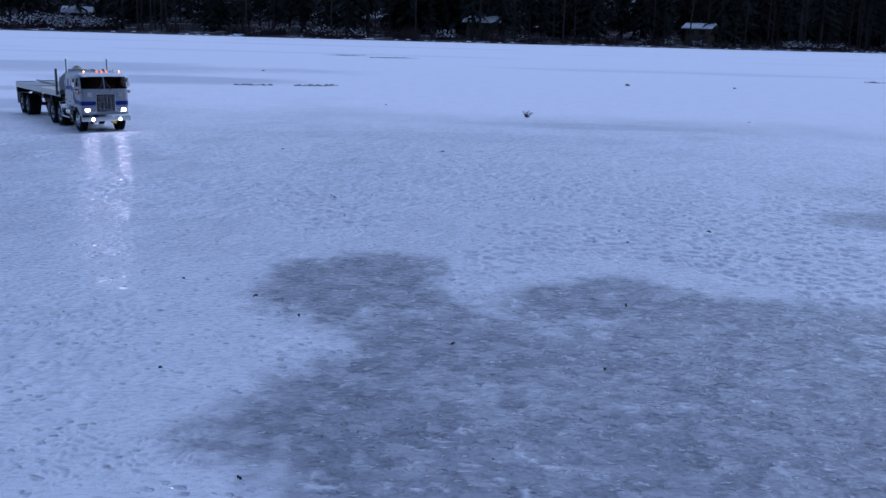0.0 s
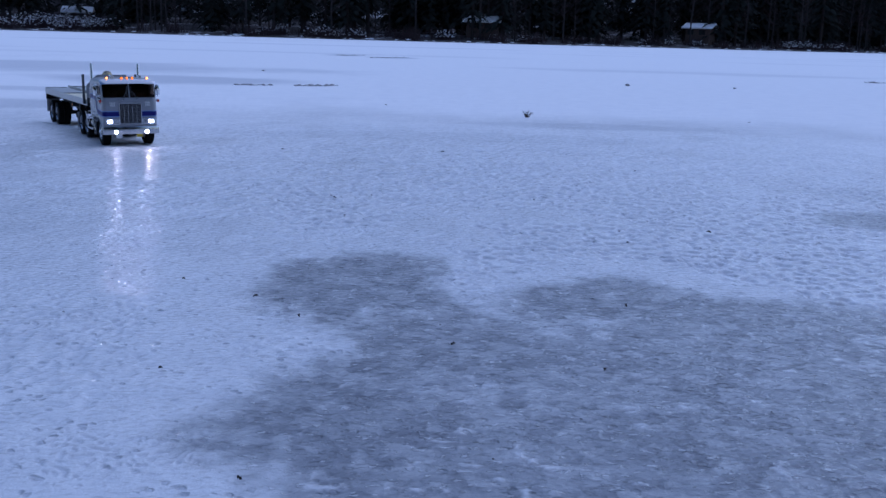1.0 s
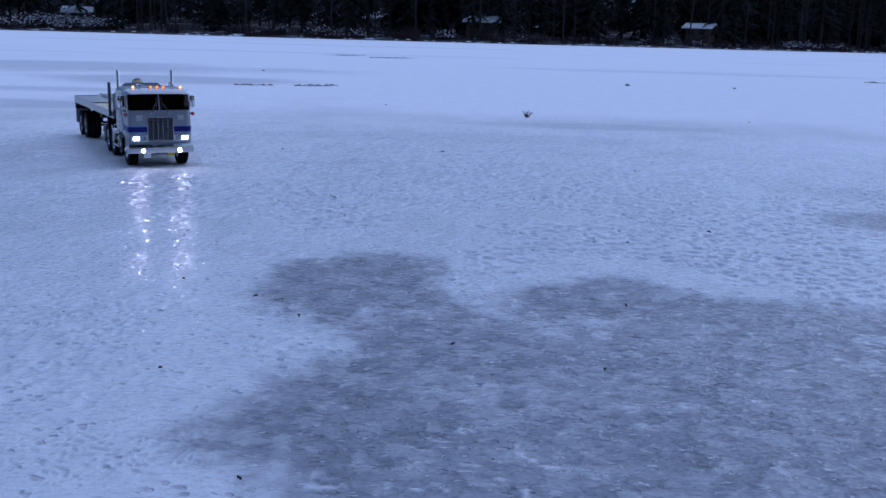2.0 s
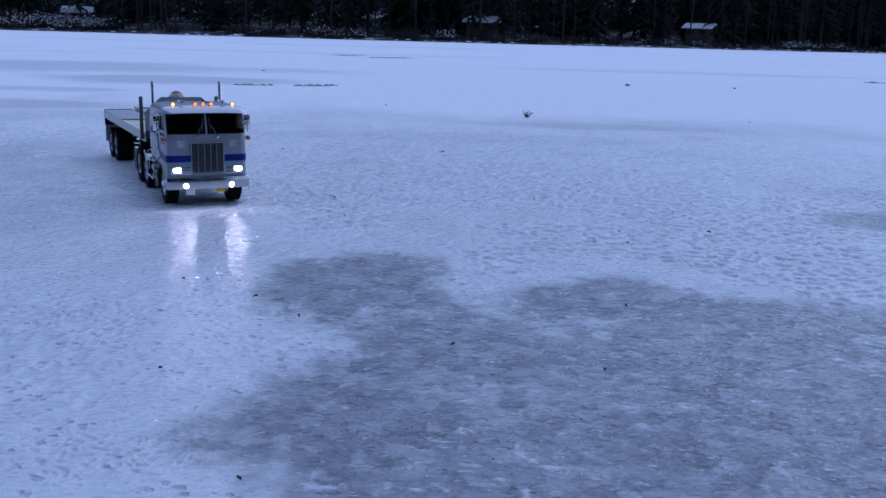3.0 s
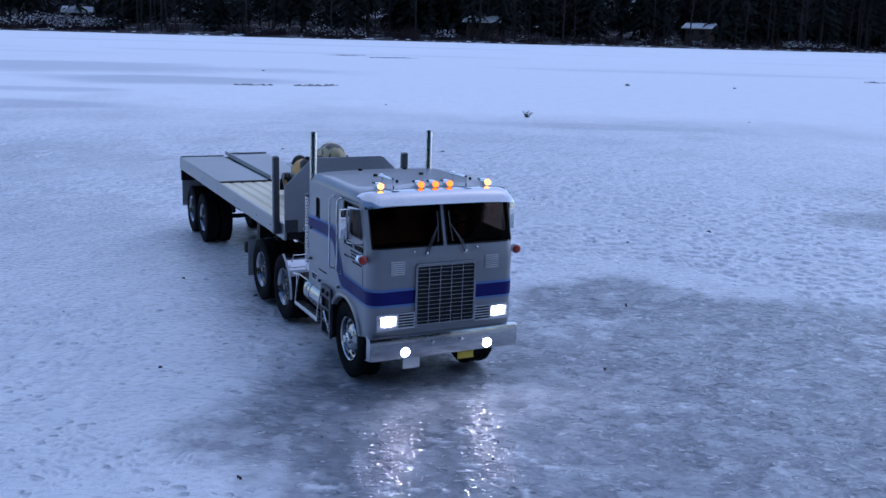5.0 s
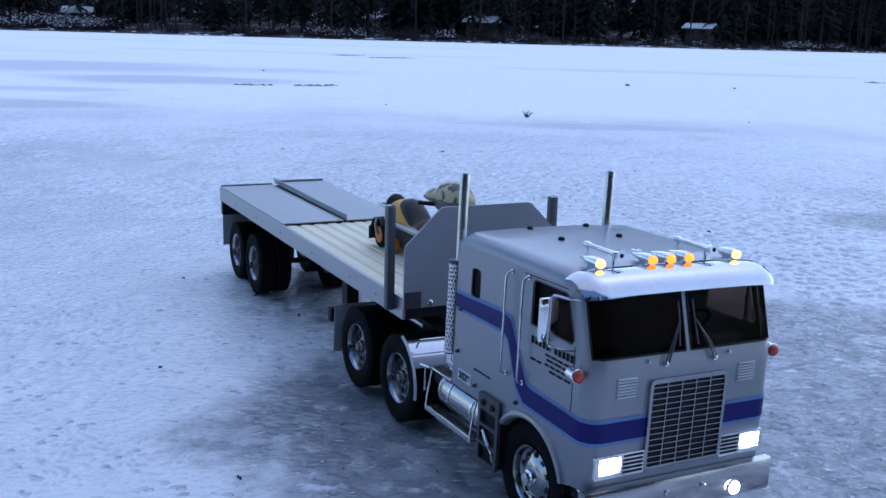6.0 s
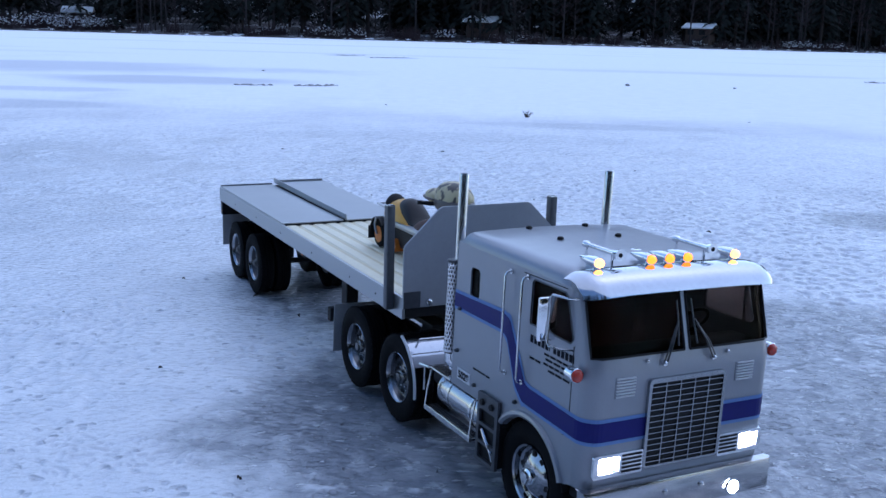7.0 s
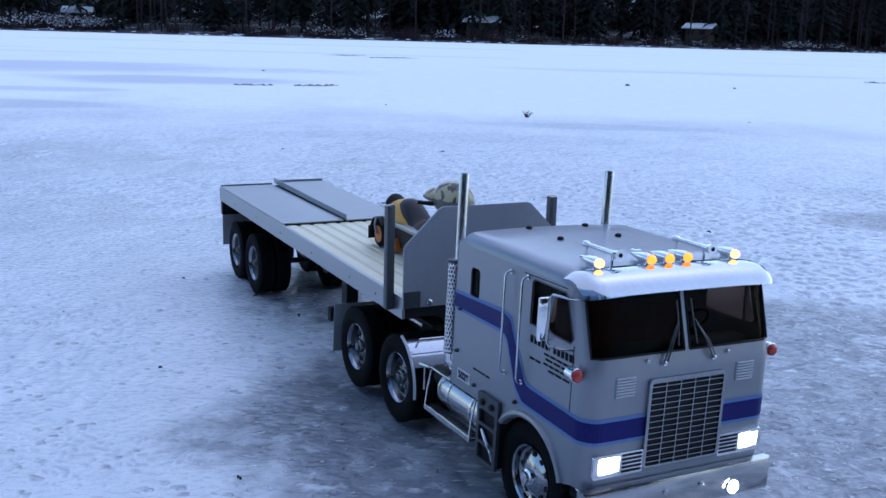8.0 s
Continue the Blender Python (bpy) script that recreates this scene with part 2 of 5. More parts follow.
def sheet(rows, thick):
    """A curved sheet through rows of points, thickened along its normals."""
    bm = bmesh.new()
    vs = [[bm.verts.new(q) for q in row] for row in rows]
    for ra, rb in zip(vs, vs[1:]):
        for i in range(len(ra) - 1):
            bm.faces.new((ra[i], ra[i + 1], rb[i + 1], rb[i]))
    bmesh.ops.recalc_face_normals(bm, faces=bm.faces)
    if thick:
        bmesh.ops.solidify(bm, geom=bm.faces[:], thickness=thick)
    return bm


def slab(outline, axis, at, thick, holes=()):
    """A flat plate from a 2D outline with holes; axis 'x' or 'y' is its normal."""
    bm = bmesh.new()
    to3 = {"x": lambda a, b: (at, a, b), "y": lambda a, b: (a, at, b), "z": lambda a, b: (a, b, at)}[axis]
    edges = []
    for loop in (outline, *holes):
        vs = [bm.verts.new(to3(a, b)) for a, b in loop]
        edges += [bm.edges.new((vs[i], vs[(i + 1) % len(vs)])) for i in range(len(vs))]
    bmesh.ops.triangle_fill(bm, use_beauty=True, edges=edges)
    push = {"x": (thick, 0, 0), "y": (0, thick, 0), "z": (0, 0, thick)}[axis]
    out = bmesh.ops.extrude_face_region(bm, geom=bm.faces[:])
    bmesh.ops.translate(bm, verts=[g for g in out["geom"] if isinstance(g, bmesh.types.BMVert)], vec=push)
    return bm


def rounded(a0, a1, b0, b1, r, n=5):
    """A rounded rectangle's outline."""
    pts = []
    for ca, cb, start in ((a1 - r, b1 - r, 0), (a0 + r, b1 - r, 90), (a0 + r, b0 + r, 180), (a1 - r, b0 + r, 270)):
        pts += [(ca + r * math.cos(radians(start + 90 * i / n)), cb + r * math.sin(radians(start + 90 * i / n))) for i in range(n + 1)]
    return pts


def empty(name, label, category, group=""):
    return tagged(new(name), label, category, group)


# ================= the frozen lake =================
LATTICE = np.random.RandomState(7).rand(256, 256)


def value_noise(x, y):
    """Smooth noise between 0 and 1 on arrays."""
    xi, yi = np.floor(x).astype(int), np.floor(y).astype(int)
    fx, fy = x - xi, y - yi
    fx, fy = fx * fx * (3 - 2 * fx), fy * fy * (3 - 2 * fy)
    g = lambda a, b: LATTICE[a % 256, b % 256]
    return (g(xi, yi) * (1 - fx) + g(xi + 1, yi) * fx) * (1 - fy) + (g(xi, yi + 1) * (1 - fx) + g(xi + 1, yi + 1) * fx) * fy


def fbm(x, y, octaves=4):
    total, amp, norm = np.zeros_like(x), 1.0, 0.0
    for k in range(octaves):
        total += amp * value_noise(x * 2 ** k + 17.3 * k, y * 2 ** k + 5.1 * k)
        norm, amp = norm + amp, amp * 0.5
    return total / norm


# the outline of the wet, bare ice in the white crust
PUDDLE = [(-0.15, 0.55), (-0.16, 0.73), (-0.24, 0.845), (-0.185, 1.0), (-0.13, 1.09), (-0.14, 1.17), (-0.25, 1.25), (-0.28, 1.4),
          (-0.26, 1.52), (-0.17, 1.6), (-0.01, 1.58), (0.0, 1.38), (0.065, 1.27), (0.12, 1.42), (0.24, 1.51), (0.33, 1.49),
          (0.41, 1.39), (0.53, 1.37), (0.65, 1.28), (0.9, 1.2), (1.2, 0.7), (0.6, 0.45)]


def inside_by(x, y, outline):
    """Distance to an outline, positive within it."""
    best, odd = np.full_like(x, 1e9), np.zeros(x.shape, bool)
    for (ax, ay), (bx, by) in zip(outline, outline[1:] + outline[:1]):
        k = np.clip(((x - ax) * (bx - ax) + (y - ay) * (by - ay)) / ((bx - ax) ** 2 + (by - ay) ** 2), 0, 1)
        best = np.minimum(best, np.hypot(x - ax - k * (bx - ax), y - ay - k * (by - ay)))
        odd ^= ((ay > y) != (by > y)) & (x < (bx - ax) * (y - ay) / (by - ay + 1e-12) + ax)
    return np.where(odd, best, -best)


def cells_of(x, y):
    """Distance to the nearest of scattered points, about 0 to 1."""
    xi, yi = np.floor(x).astype(int), np.floor(y).astype(int)
    best = np.full_like(x, 9.0)
    for dx in (-1, 0, 1):
        for dy in (-1, 0, 1):
            a, b = xi + dx, yi + dy
            px, py = a + LATTICE[a % 256, b % 256], b + LATTICE[(b + 91) % 256, (a + 37) % 256]
            best = np.minimum(best, (px - x) ** 2 + (py - y) ** 2)
    return np.sqrt(best)


def smooth_step(a, b, v):
    k = np.clip((v - a) / (b - a), 0, 1)
    return k * k * (3 - 2 * k)


def blot(x, y, cx, cy, rx, ry):
    """A soft oval, 1 in its middle."""
    return np.clip(1.3 - np.hypot((x - cx) / rx, (y - cy) / ry), 0, 1)


def build_lake():
    ang = np.concatenate([np.linspace(-180, -31, 26)[:-1], np.linspace(-31, 31, 560), np.linspace(31, 180, 26)[1:-1]])
    rad = np.concatenate([np.linspace(0.02, 0.6, 12)[:-1], 0.6 * (4.2 / 0.6) ** np.linspace(0, 1, 1040)[:-1], 4.2 * (160 / 4.2) ** np.linspace(0, 1, 240) ** 1.3])
    a, r = np.meshgrid(np.radians(ang), rad)
    x, y = np.sin(a) * r, np.cos(a) * r
    near = np.clip(1.6 - r / 5.0, 0.0, 1.0) * (1 - smooth_step(radians(29), radians(32), np.abs(a)))
    warp = fbm(x * 9 + 3, y * 9, 3) - 0.5
    wet = smooth_step(-0.035, 0.05, inside_by(x, y, PUDDLE) + 0.09 * warp + 0.03 * (fbm(x * 45, y * 45, 3) - 0.5) * 2)
    wet = np.maximum(wet, 0.8 * smooth_step(0.25, 0.75, blot(x, y, 1.05, 2.05, 0.3, 0.17) + 0.5 * warp))
    rag = fbm(x * 40 + 7, y * 40, 4) - 0.5
    for cx, cy, rx, ry, s in ((0.17, 1.2, 0.13, 0.07, 0.45), (0.6, 1.13, 0.12, 0.12, 0.6), (-0.05, 1.25, 0.1, 0.06, 0.3), (0.1, 0.95, 0.2, 0.1, 0.2)):
        wet *= 1 - s * smooth_step(0.45, 0.95, blot(x, y, cx, cy, rx, ry) * 0.75 + 2.2 * rag)
    slush = np.zeros_like(x)
    far_warp = fbm(x * 1.3, y * 0.9, 4) - 0.5
    for cx, cy, rx, ry, s in ((-3.9, 9.6, 2.6, 1.6, 0.8), (-2.1, 7.4, 1.3, 0.8, 0.9), (-2.0, 4.65, 0.7, 0.3, 0.8), (-2.4, 5.9, 0.5, 0.25, 0.7),
                              (0.6, 4.25, 0.5, 0.16, 0.5), (0.1, 3.6, 0.9, 0.2, 0.4), (1.05, 2.45, 0.12, 0.12, 0.5),
                              (-1.9, 18.8, 0.5, 0.8, 1.0), (-1.0, 17.5, 0.5, 0.6, 1.0), (3.5, 13.0, 3.0, 0.7, 0.4)):
        slush = np.maximum(slush, 0.75 * s * smooth_step(0.15, 0.8, blot(x, y, cx, cy, rx, ry) + 0.9 * far_warp))
    slush = np.maximum(slush, 0.3 * smooth_step(0.6, 0.8, fbm(x * 0.12 + 40, y * 0.35, 4)) * smooth_step(8, 20, r))
    cells = fbm(x * 38, y * 30, 3) - 0.5
    lumps = np.abs(fbm(x * 26 + 9, y * 20 + 3, 3) - 0.5)
    wx, wy = x * 38 + 1.1 * fbm(x * 34, y * 34, 2), y * 36 + 1.1 * fbm(x * 34 + 60, y * 34, 2)
    cup, small = cells_of(wx, wy), cells_of(wx * 2.1 + 11, wy * 2.1)
    side = np.clip(x * 1.3 + (y - 1.6) * 1.1 + 0.1, -0.8, 0.8)
    deep = 0.42 + 0.58 * smooth_step(-0.5, 0.25, side)
    rough = 0.06 + 0.94 * smooth_step(0.36, 0.6, fbm(x * 4 + 21, y * 4, 3) + 0.24 * side)
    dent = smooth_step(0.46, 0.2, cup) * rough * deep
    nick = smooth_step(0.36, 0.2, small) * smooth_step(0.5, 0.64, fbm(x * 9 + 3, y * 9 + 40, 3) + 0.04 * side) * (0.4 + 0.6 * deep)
    # colour mask that paints extra shade into the dents and nicks
    pit_shade = np.clip(0.8 * dent + 0.75 * nick, 0, 1) * near
    # grows away from the viewer: snow cover plus whitening for grazing light
    powder_sheen = smooth_step(2.3, 5.8, r + 3.0 * (fbm(x * 1.1, y * 0.7, 4) - 0.5))
    z = near * (((0.002 + 0.002 * rough) * cells - 0.001 * (lumps - 0.1) - 0.0036 * (dent - 0.12) - 0.0018 * (nick - 0.08)) * (1 - 0.65 * wet) + 0.004 * (fbm(x * 6, y * 6, 2) - 0.5))
    z -= 0.0007 + 0.0015 * wet * near
    nr, na = x.shape
    verts = np.stack([x, y, z], -1).reshape(-1, 3)
    verts = np.concatenate([verts, [[0, 0, 0]]])
    i, j = np.meshgrid(np.arange(nr - 1), np.arange(na), indexing="ij")
    jn = (j + 1) % na
    quads = np.stack([i * na + j, (i + 1) * na + j, (i + 1) * na + jn, i * na + jn], -1).reshape(-1, 4)
    me = bpy.data.meshes.new("ground")
    me.from_pydata(verts.tolist(), [], quads.tolist() + [[nr * na, k, (k + 1) % na] for k in range(na)])
    me.polygons.foreach_set("use_smooth", [True] * len(me.polygons))
    for name, data in (("wet", wet), ("slush", slush), ("pit_shade", pit_shade), ("powder_sheen", powder_sheen)):
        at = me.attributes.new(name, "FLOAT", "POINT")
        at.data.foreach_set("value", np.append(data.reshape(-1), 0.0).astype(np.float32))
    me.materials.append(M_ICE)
    ob = new("ground", me)
    tagged(ob, "frozen lake with rough white ice crust and a wet grey patch", "ice", kind="structure")


build_lake()


# ================= the tractor truck =================
HALF, CORNER = 0.083, 0.013
NOSE = [(0.05, 0.066), (0.06, 0.069), (0.14, 0.069), (0.15, 0.067), (0.195, 0.0535), (0.21, 0.049)]


def along(table, v):
    return float(np.interp(v, [q[0] for q in table], [q[1] for q in table]))


FLAT = HALF - CORNER
BEND = CORNER * math.pi / 2


def skin(s, z, off=0.0):
    """A point of the cab's skin, s metres round from the middle of the nose (negative: its right side), pushed out by off."""
    g, a = (1 if s >= 0 else -1), abs(s)
    xf = along(NOSE, z)
    if a <= FLAT:
        return (xf + off, s, z)
    if a <= FLAT + BEND:
        t = (a - FLAT) / CORNER
        return (xf - CORNER + (CORNER + off) * math.cos(t), g * (FLAT + (CORNER + off) * math.sin(t)), z)
    return (xf - CORNER - (a - FLAT - BEND), g * (HALF + off), z)


def round_to(x, z=0.1):
    """s for a place x on the cab's side."""
    return FLAT + BEND + along(NOSE, z) - CORNER - x


def skin_patch(s0, s1, z0, z1, off, ns=8, nz=4, thick=0.0):
    return sheet([[skin(s0 + (s1 - s0) * i / ns, z0 + (z1 - z0) * k / nz, off) for i in range(ns + 1)] for k in range(nz + 1)], thick)


def nose_panel():
    """The rounded front skin with two openings for the windscreens."""
    ss = [0.0, 0.0025, 0.02, 0.037, 0.054, FLAT] + [FLAT + BEND * k / 6 for k in range(1, 7)]
    ss = [-s for s in ss[:0:-1]] + ss
    zs = [0.0605, 0.0635, 0.0665, 0.0685, 0.075, 0.09, 0.105, 0.12, 0.133, 0.14, 0.146, 0.1525, 0.163, 0.174, 0.185, 0.1945, 0.2]
    bm = bmesh.new()
    vs = [[bm.verts.new(skin(s, z)) for s in ss] for z in zs]
    for k in range(len(zs) - 1):
        for i in range(len(ss) - 1):
            mid = abs(ss[i] + ss[i + 1]) / 2
            if 0.152 < zs[k] < 0.19 and 0.0025 < mid < FLAT + BEND / 2:
                continue
            bm.faces.new((vs[k][i], vs[k][i + 1], vs[k + 1][i + 1], vs[k + 1][i]))
    return bm


DOOR_WINDOW = [(-0.006, 0.158), (0.044, 0.158), (0.0465, 0.1615), (0.037, 0.189), (0.034, 0.191), (-0.004, 0.191), (-0.0065, 0.1885), (-0.0065, 0.1605)]
REAR_WINDOW = rounded(-0.095, -0.0805, 0.156, 0.18, 0.004)


def side_outline():
    pts = [(-0.118, 0.196), (-0.118, 0.076), (-0.05, 0.076), (-0.045, 0.0705)]
    pts += [(0.046 * math.cos(radians(a)), 0.0415 + 0.046 * math.sin(radians(a))) for a in range(142, 18, -8)]
    pts += [(0.0445, 0.0572)]
    pts += [(along(NOSE, z) - CORNER, z) for z in (0.0605, 0.0635, 0.0685, 0.14, 0.15, 0.174, 0.1945, 0.196)]
    return pts


def grab_rail(name, x, y, z0, z1, parent):
    g = 1 if y > 0 else -1
    pts = [(x, y, z1), (x, y + g * 0.004, z1 - 0.0005), (x, y + g * 0.0055, z1 - 0.003), (x, y + g * 0.0055, z0 + 0.003), (x, y + g * 0.004, z0 + 0.0005), (x, y, z0)]
    bm = tube(pts, 0.0009, 8)
    add_lathe(bm, [(0, 0.002), (g * 0.001, 0.002)], "Y", (x, y, z1), 10)
    add_lathe(bm, [(0, 0.002), (g * 0.001, 0.002)], "Y", (x, y, z0), 10)
    return part(name, bm, M_STEEL, parent, "thin polished steel grab rail", 40)


def tyre_mesh(width):
    w, r = width / 2, 0.0415
    prof = [(-w * 0.72, 0.0238), (-w * 0.95, 0.0275), (-w, 0.032), (-w * 0.97, 0.037), (-w * 0.86, 0.0402), (-w * 0.72, r)]
    for c in (-0.4, 0.0, 0.4):
        prof += [((c - 0.1) * w, r), ((c - 0.06) * w, r - 0.0016), ((c + 0.06) * w, r - 0.0016), ((c + 0.1) * w, r)]
    prof += [(-a, b) for a, b in prof[5::-1]]
    bm = lathe(prof, "Y", n=44, closed=True)
    for i in range(44):
        a = 2 * math.pi * i / 44
        for g in (-1, 1):
            m = pose(0, 0, 0, 0, math.degrees(a), 0)
            n0 = len(bm.verts)
            add_box(bm, -0.0018, 0.0018, g * w * 0.62 - w * 0.2, g * w * 0.62 + w * 0.2, r - 0.0012, r + 0.0004)
            bm.verts.ensure_lookup_table()
            bmesh.ops.transform(bm, matrix=m, verts=bm.verts[n0:])
    return bm


def make_wheel(parent, x, y, front, driven):
    """A rim that carries its tyres, hub and nuts; it turns about its own y."""
    g = 1 if y > 0 else -1
    face = g * (0.012 if front else 0.021)
    if front:
        prof = [(-0.012 * g, 0.0225), (face - g * 0.001, 0.0245), (face, 0.024), (face - g * 0.001, 0.0225), (face - g * 0.005, 0.0215), (face - g * 0.006, 0.019),
                (face - g * 0.003, 0.014), (face - g * 0.0005, 0.0095), (face - g * 0.0005, 0.0065)]
    else:
        prof = [(-0.02 * g, 0.0225), (face - g * 0.001, 0.0248), (face, 0.0242), (face - g * 0.001, 0.0226), (face - g * 0.004, 0.0212), (face - g * 0.0075, 0.0198),
                (face - g * 0.0085, 0.0168), (face - g * 0.0075, 0.012), (face - g * 0.006, 0.0085), (face - g * 0.006, 0.005)]
    metal = M_DISC if front else M_DRIVE if driven else M_HUB
    rim = part("wheel", lathe(prof, "Y", n=36), metal, parent, "chromed disc wheel with black rubber tyre" if front else "deep-dished steel wheel with twin black tyres", 35)
    rim.location = (x, y, WHEEL_R)
    for off, w in (((0.0, 0.027),) if front else ((0.012 * g, 0.0218), (-0.012 * g, 0.0218))):
        t = part("tyre", tyre_mesh(w), M_RUBBER, rim, "black rubber tyre with grooved tread", 35)
        t.location = (0, off, 0)
    if not front:
        part("rim_ring", lathe([(face - g * 0.003, 0.0215), (face - g * 0.0005, 0.0226), (face + g * 0.0004, 0.0236), (face - g * 0.0008, 0.0246), (face - g * 0.004, 0.0225)], "Y", n=36, closed=True), M_GRILLE, rim, "bright rim ring", 40)
    base = face - g * (0.0005 if front else 0.006)
    hub = lathe([(base, 0.0068), (base + g * 0.0025, 0.0062), (base + g * 0.0035, 0.0045), (base + g * 0.0055, 0.004), (base + g * 0.006, 0.0)], "Y", n=20)
    part("hub", hub, M_CHROME if front else metal, rim, smooth=35)
    for i in range(10 if front else 8):
        a = 2 * math.pi * i / (10 if front else 8)
        c, s = math.cos(a), math.sin(a)
        b = face - g * (0.0025 if front else 0.0075)
        part("wheel_nut", lathe([(b, 0.0011), (b + g * 0.002, 0.001)], "Y", (0.0095 * c, 0, 0.0095 * s), 6), M_STEEL, rim)
        if front:
            part("vent_hole", lathe([(face - g * 0.006, 0.0), (face - g * 0.0036, 0.0), (face - g * 0.0036, 0.0022), (face - g * 0.006, 0.0024)], "Y", (0.0163 * c, 0, 0.0163 * s), 12), M_BLACK, rim)
        else:
            part("vent_hole", lathe([(face - g * 0.011, 0.0), (face - g * 0.0074, 0.0), (face - g * 0.0074, 0.0022), (face - g * 0.011, 0.0023)], "Y", (0.0155 * c, 0, 0.0155 * s), 10), M_BLACK, rim)
    return rim


def bars(name, rows, y, parent, material=M_INK):
    """Lines of print as plain bars: (x0, x1, z, height, bar width, gap)."""
    g = 1 if y > 0 else -1
    bm = bmesh.new()
    for x0, x1, z, h, w, gap in rows:
        x = x0
        while x < x1 - 0.0004:
            add_box(bm, x, min(x1, x + w), y, y + g * 0.0003, z, z + h)
            x += w + gap
    return tagged(part(name, bm, material, parent, "dark printed lettering too small to read"), kind="stuff")


def digits(text, x, z, y, size, parent):
    """Flat printed digits on the cab's side, middle at x, foot at z."""
    cu = bpy.data.curves.new("digits", "FONT")
    cu.body, cu.size, cu.align_x, cu.extrude = text, size, "CENTER", 0.0001
    cu.offset = size * 0.03
    tmp = bpy.data.objects.new("digits", cu)
    me = bpy.data.meshes.new_from_object(tmp)
    bpy.data.objects.remove(tmp)
    me.transform(pose(x, y, z) @ pose(0, 0, 0, 90, 0, 0 if y < 0 else 180))
    me.materials.clear()
    me.materials.append(M_INK)
    ob = new("digits", me)
    ob.parent = parent
    return ob


def build_tractor():
    tr = empty("tractor_truck", "silver-grey model cab-over tractor truck with navy stripe, lamps lit", "model truck")
    # --- cab skin
    cab = part("cab", nose_panel(), M_SILVER, tr, "silver-grey painted cab front with two windscreens", 35)
    for g in (-1, 1):
        part("side_panel", slab(side_outline(), "y", g * HALF, -g * 0.0012, (DOOR_WINDOW, REAR_WINDOW)), M_SILVER, tr, "silver-grey painted cab side with door and small rear window")
        lip = [(0.0475 * math.cos(radians(a)), g * (HALF - 0.001), 0.0415 + 0.0475 * math.sin(radians(a))) for a in range(140, 12, -8)]
        rows = [[(q[0] * k, g * yy, 0.0415 + (q[2] - 0.0415) * k) for q in lip] for k, yy in ((1.06, HALF - 0.0005), (1.04, HALF + 0.002), (0.99, HALF + 0.0028), (0.95, HALF + 0.0015), (0.93, HALF - 0.004))]
        part("wheel_arch", sheet(rows, 0.0006), M_SILVER, tr, "flared painted lip round the front wheel", 40)
        part("inner_arch", sheet([[(0.0455 * math.cos(radians(a)), g * yy, 0.0415 + 0.0455 * math.sin(radians(a))) for a in range(150, 8, -10)] for yy in (HALF - 0.002, 0.03)], 0.0006), M_BLACK, tr)
        glass = part("door_window", slab(DOOR_WINDOW, "y", g * (HALF - 0.0016), -g * 0.0006), M_GLASS, tr, "dark tinted side window")
        glass.visible_shadow = False
        part("rear_window", slab(REAR_WINDOW, "y", g * (HALF - 0.0016), -g * 0.0006), M_GLASS, tr, "small dark tinted sleeper window").visible_shadow = False
        edge = [(x, g * (HALF + 0.0002), z) for x, z in DOOR_WINDOW]
        part("window_gasket", tube(edge + edge[:1], 0.00055, 6), M_DARKPOST, tr)
        for pts in ([(0.048, 0.157), (0.0485, 0.1), (0.043, 0.092)], [(-0.0185, 0.193), (0.036, 0.194)]):
            part("door_seam", tube([(x, g * HALF, z) for x, z in pts], 0.00035, 5), M_INK, tr)
        grab_rail("grab_rail", -0.0353, g * HALF, 0.1116, 0.19, tr)
        grab_rail("grab_rail", -0.0122, g * HALF, 0.1116, 0.191, tr)
        for x, z in ((-0.0185, 0.094), (-0.079, 0.0865), (-0.108, 0.142), (-0.11, 0.106)):
            part("door_knob", lathe([(g * HALF, 0.0017), (g * (HALF + 0.002), 0.0015), (g * (HALF + 0.003), 0.0008)], "Y", (x, 0, z), 10), M_DARKPOST, tr)
        # mirror on bent brackets
        mir = part("mirror", box(0.0285, 0.032, g * 0.0945 - 0.0072, g * 0.0945 + 0.0072, 0.157, 0.188, 0.0014), M_CHROME, tr, "tall chromed door mirror on bent tube brackets", 35)
        part("mirror_glass", box(0.0278, 0.0286, g * 0.0945 - 0.0063, g * 0.0945 + 0.0063, 0.158, 0.187), M_STEEL, mir)
        br = tube([(0.0485, g * HALF, 0.19), (0.047, g * 0.09, 0.1905), (0.035, g * 0.0945, 0.1905), (0.0325, g * 0.0945, 0.188), (0.0325, g * 0.0945, 0.157), (0.034, g * 0.0945, 0.1545), (0.044, g * 0.09, 0.154), (0.047, g * HALF, 0.154)], 0.0009, 8)
        part("mirror_bracket", br, M_STEEL, mir, smooth=40)
        # marker lamp beside the nose
        mk = part("marker_lamp", lathe([(0.052, 0.0045), (0.0585, 0.0052), (0.0605, 0.0052), (0.061, 0.0048)], "X", (0, g * 0.0885, 0.1413), 22), M_CHROME, tr, "round red lamp in a chrome cup", 35)
        part("marker_lens", lathe([(0.0605, 0.0046), (0.0625, 0.0043), (0.0635, 0.003), (0.0638, 0.001)], "X", (0, g * 0.0885, 0.1413), 22), M_RED, mk, "red lens", 50)
        part("marker_stalk", box(0.054, 0.058, min(g * 0.079, g * 0.0865), max(g * 0.079, g * 0.0865), 0.139, 0.1425, 0.0006), M_CHROME, mk)
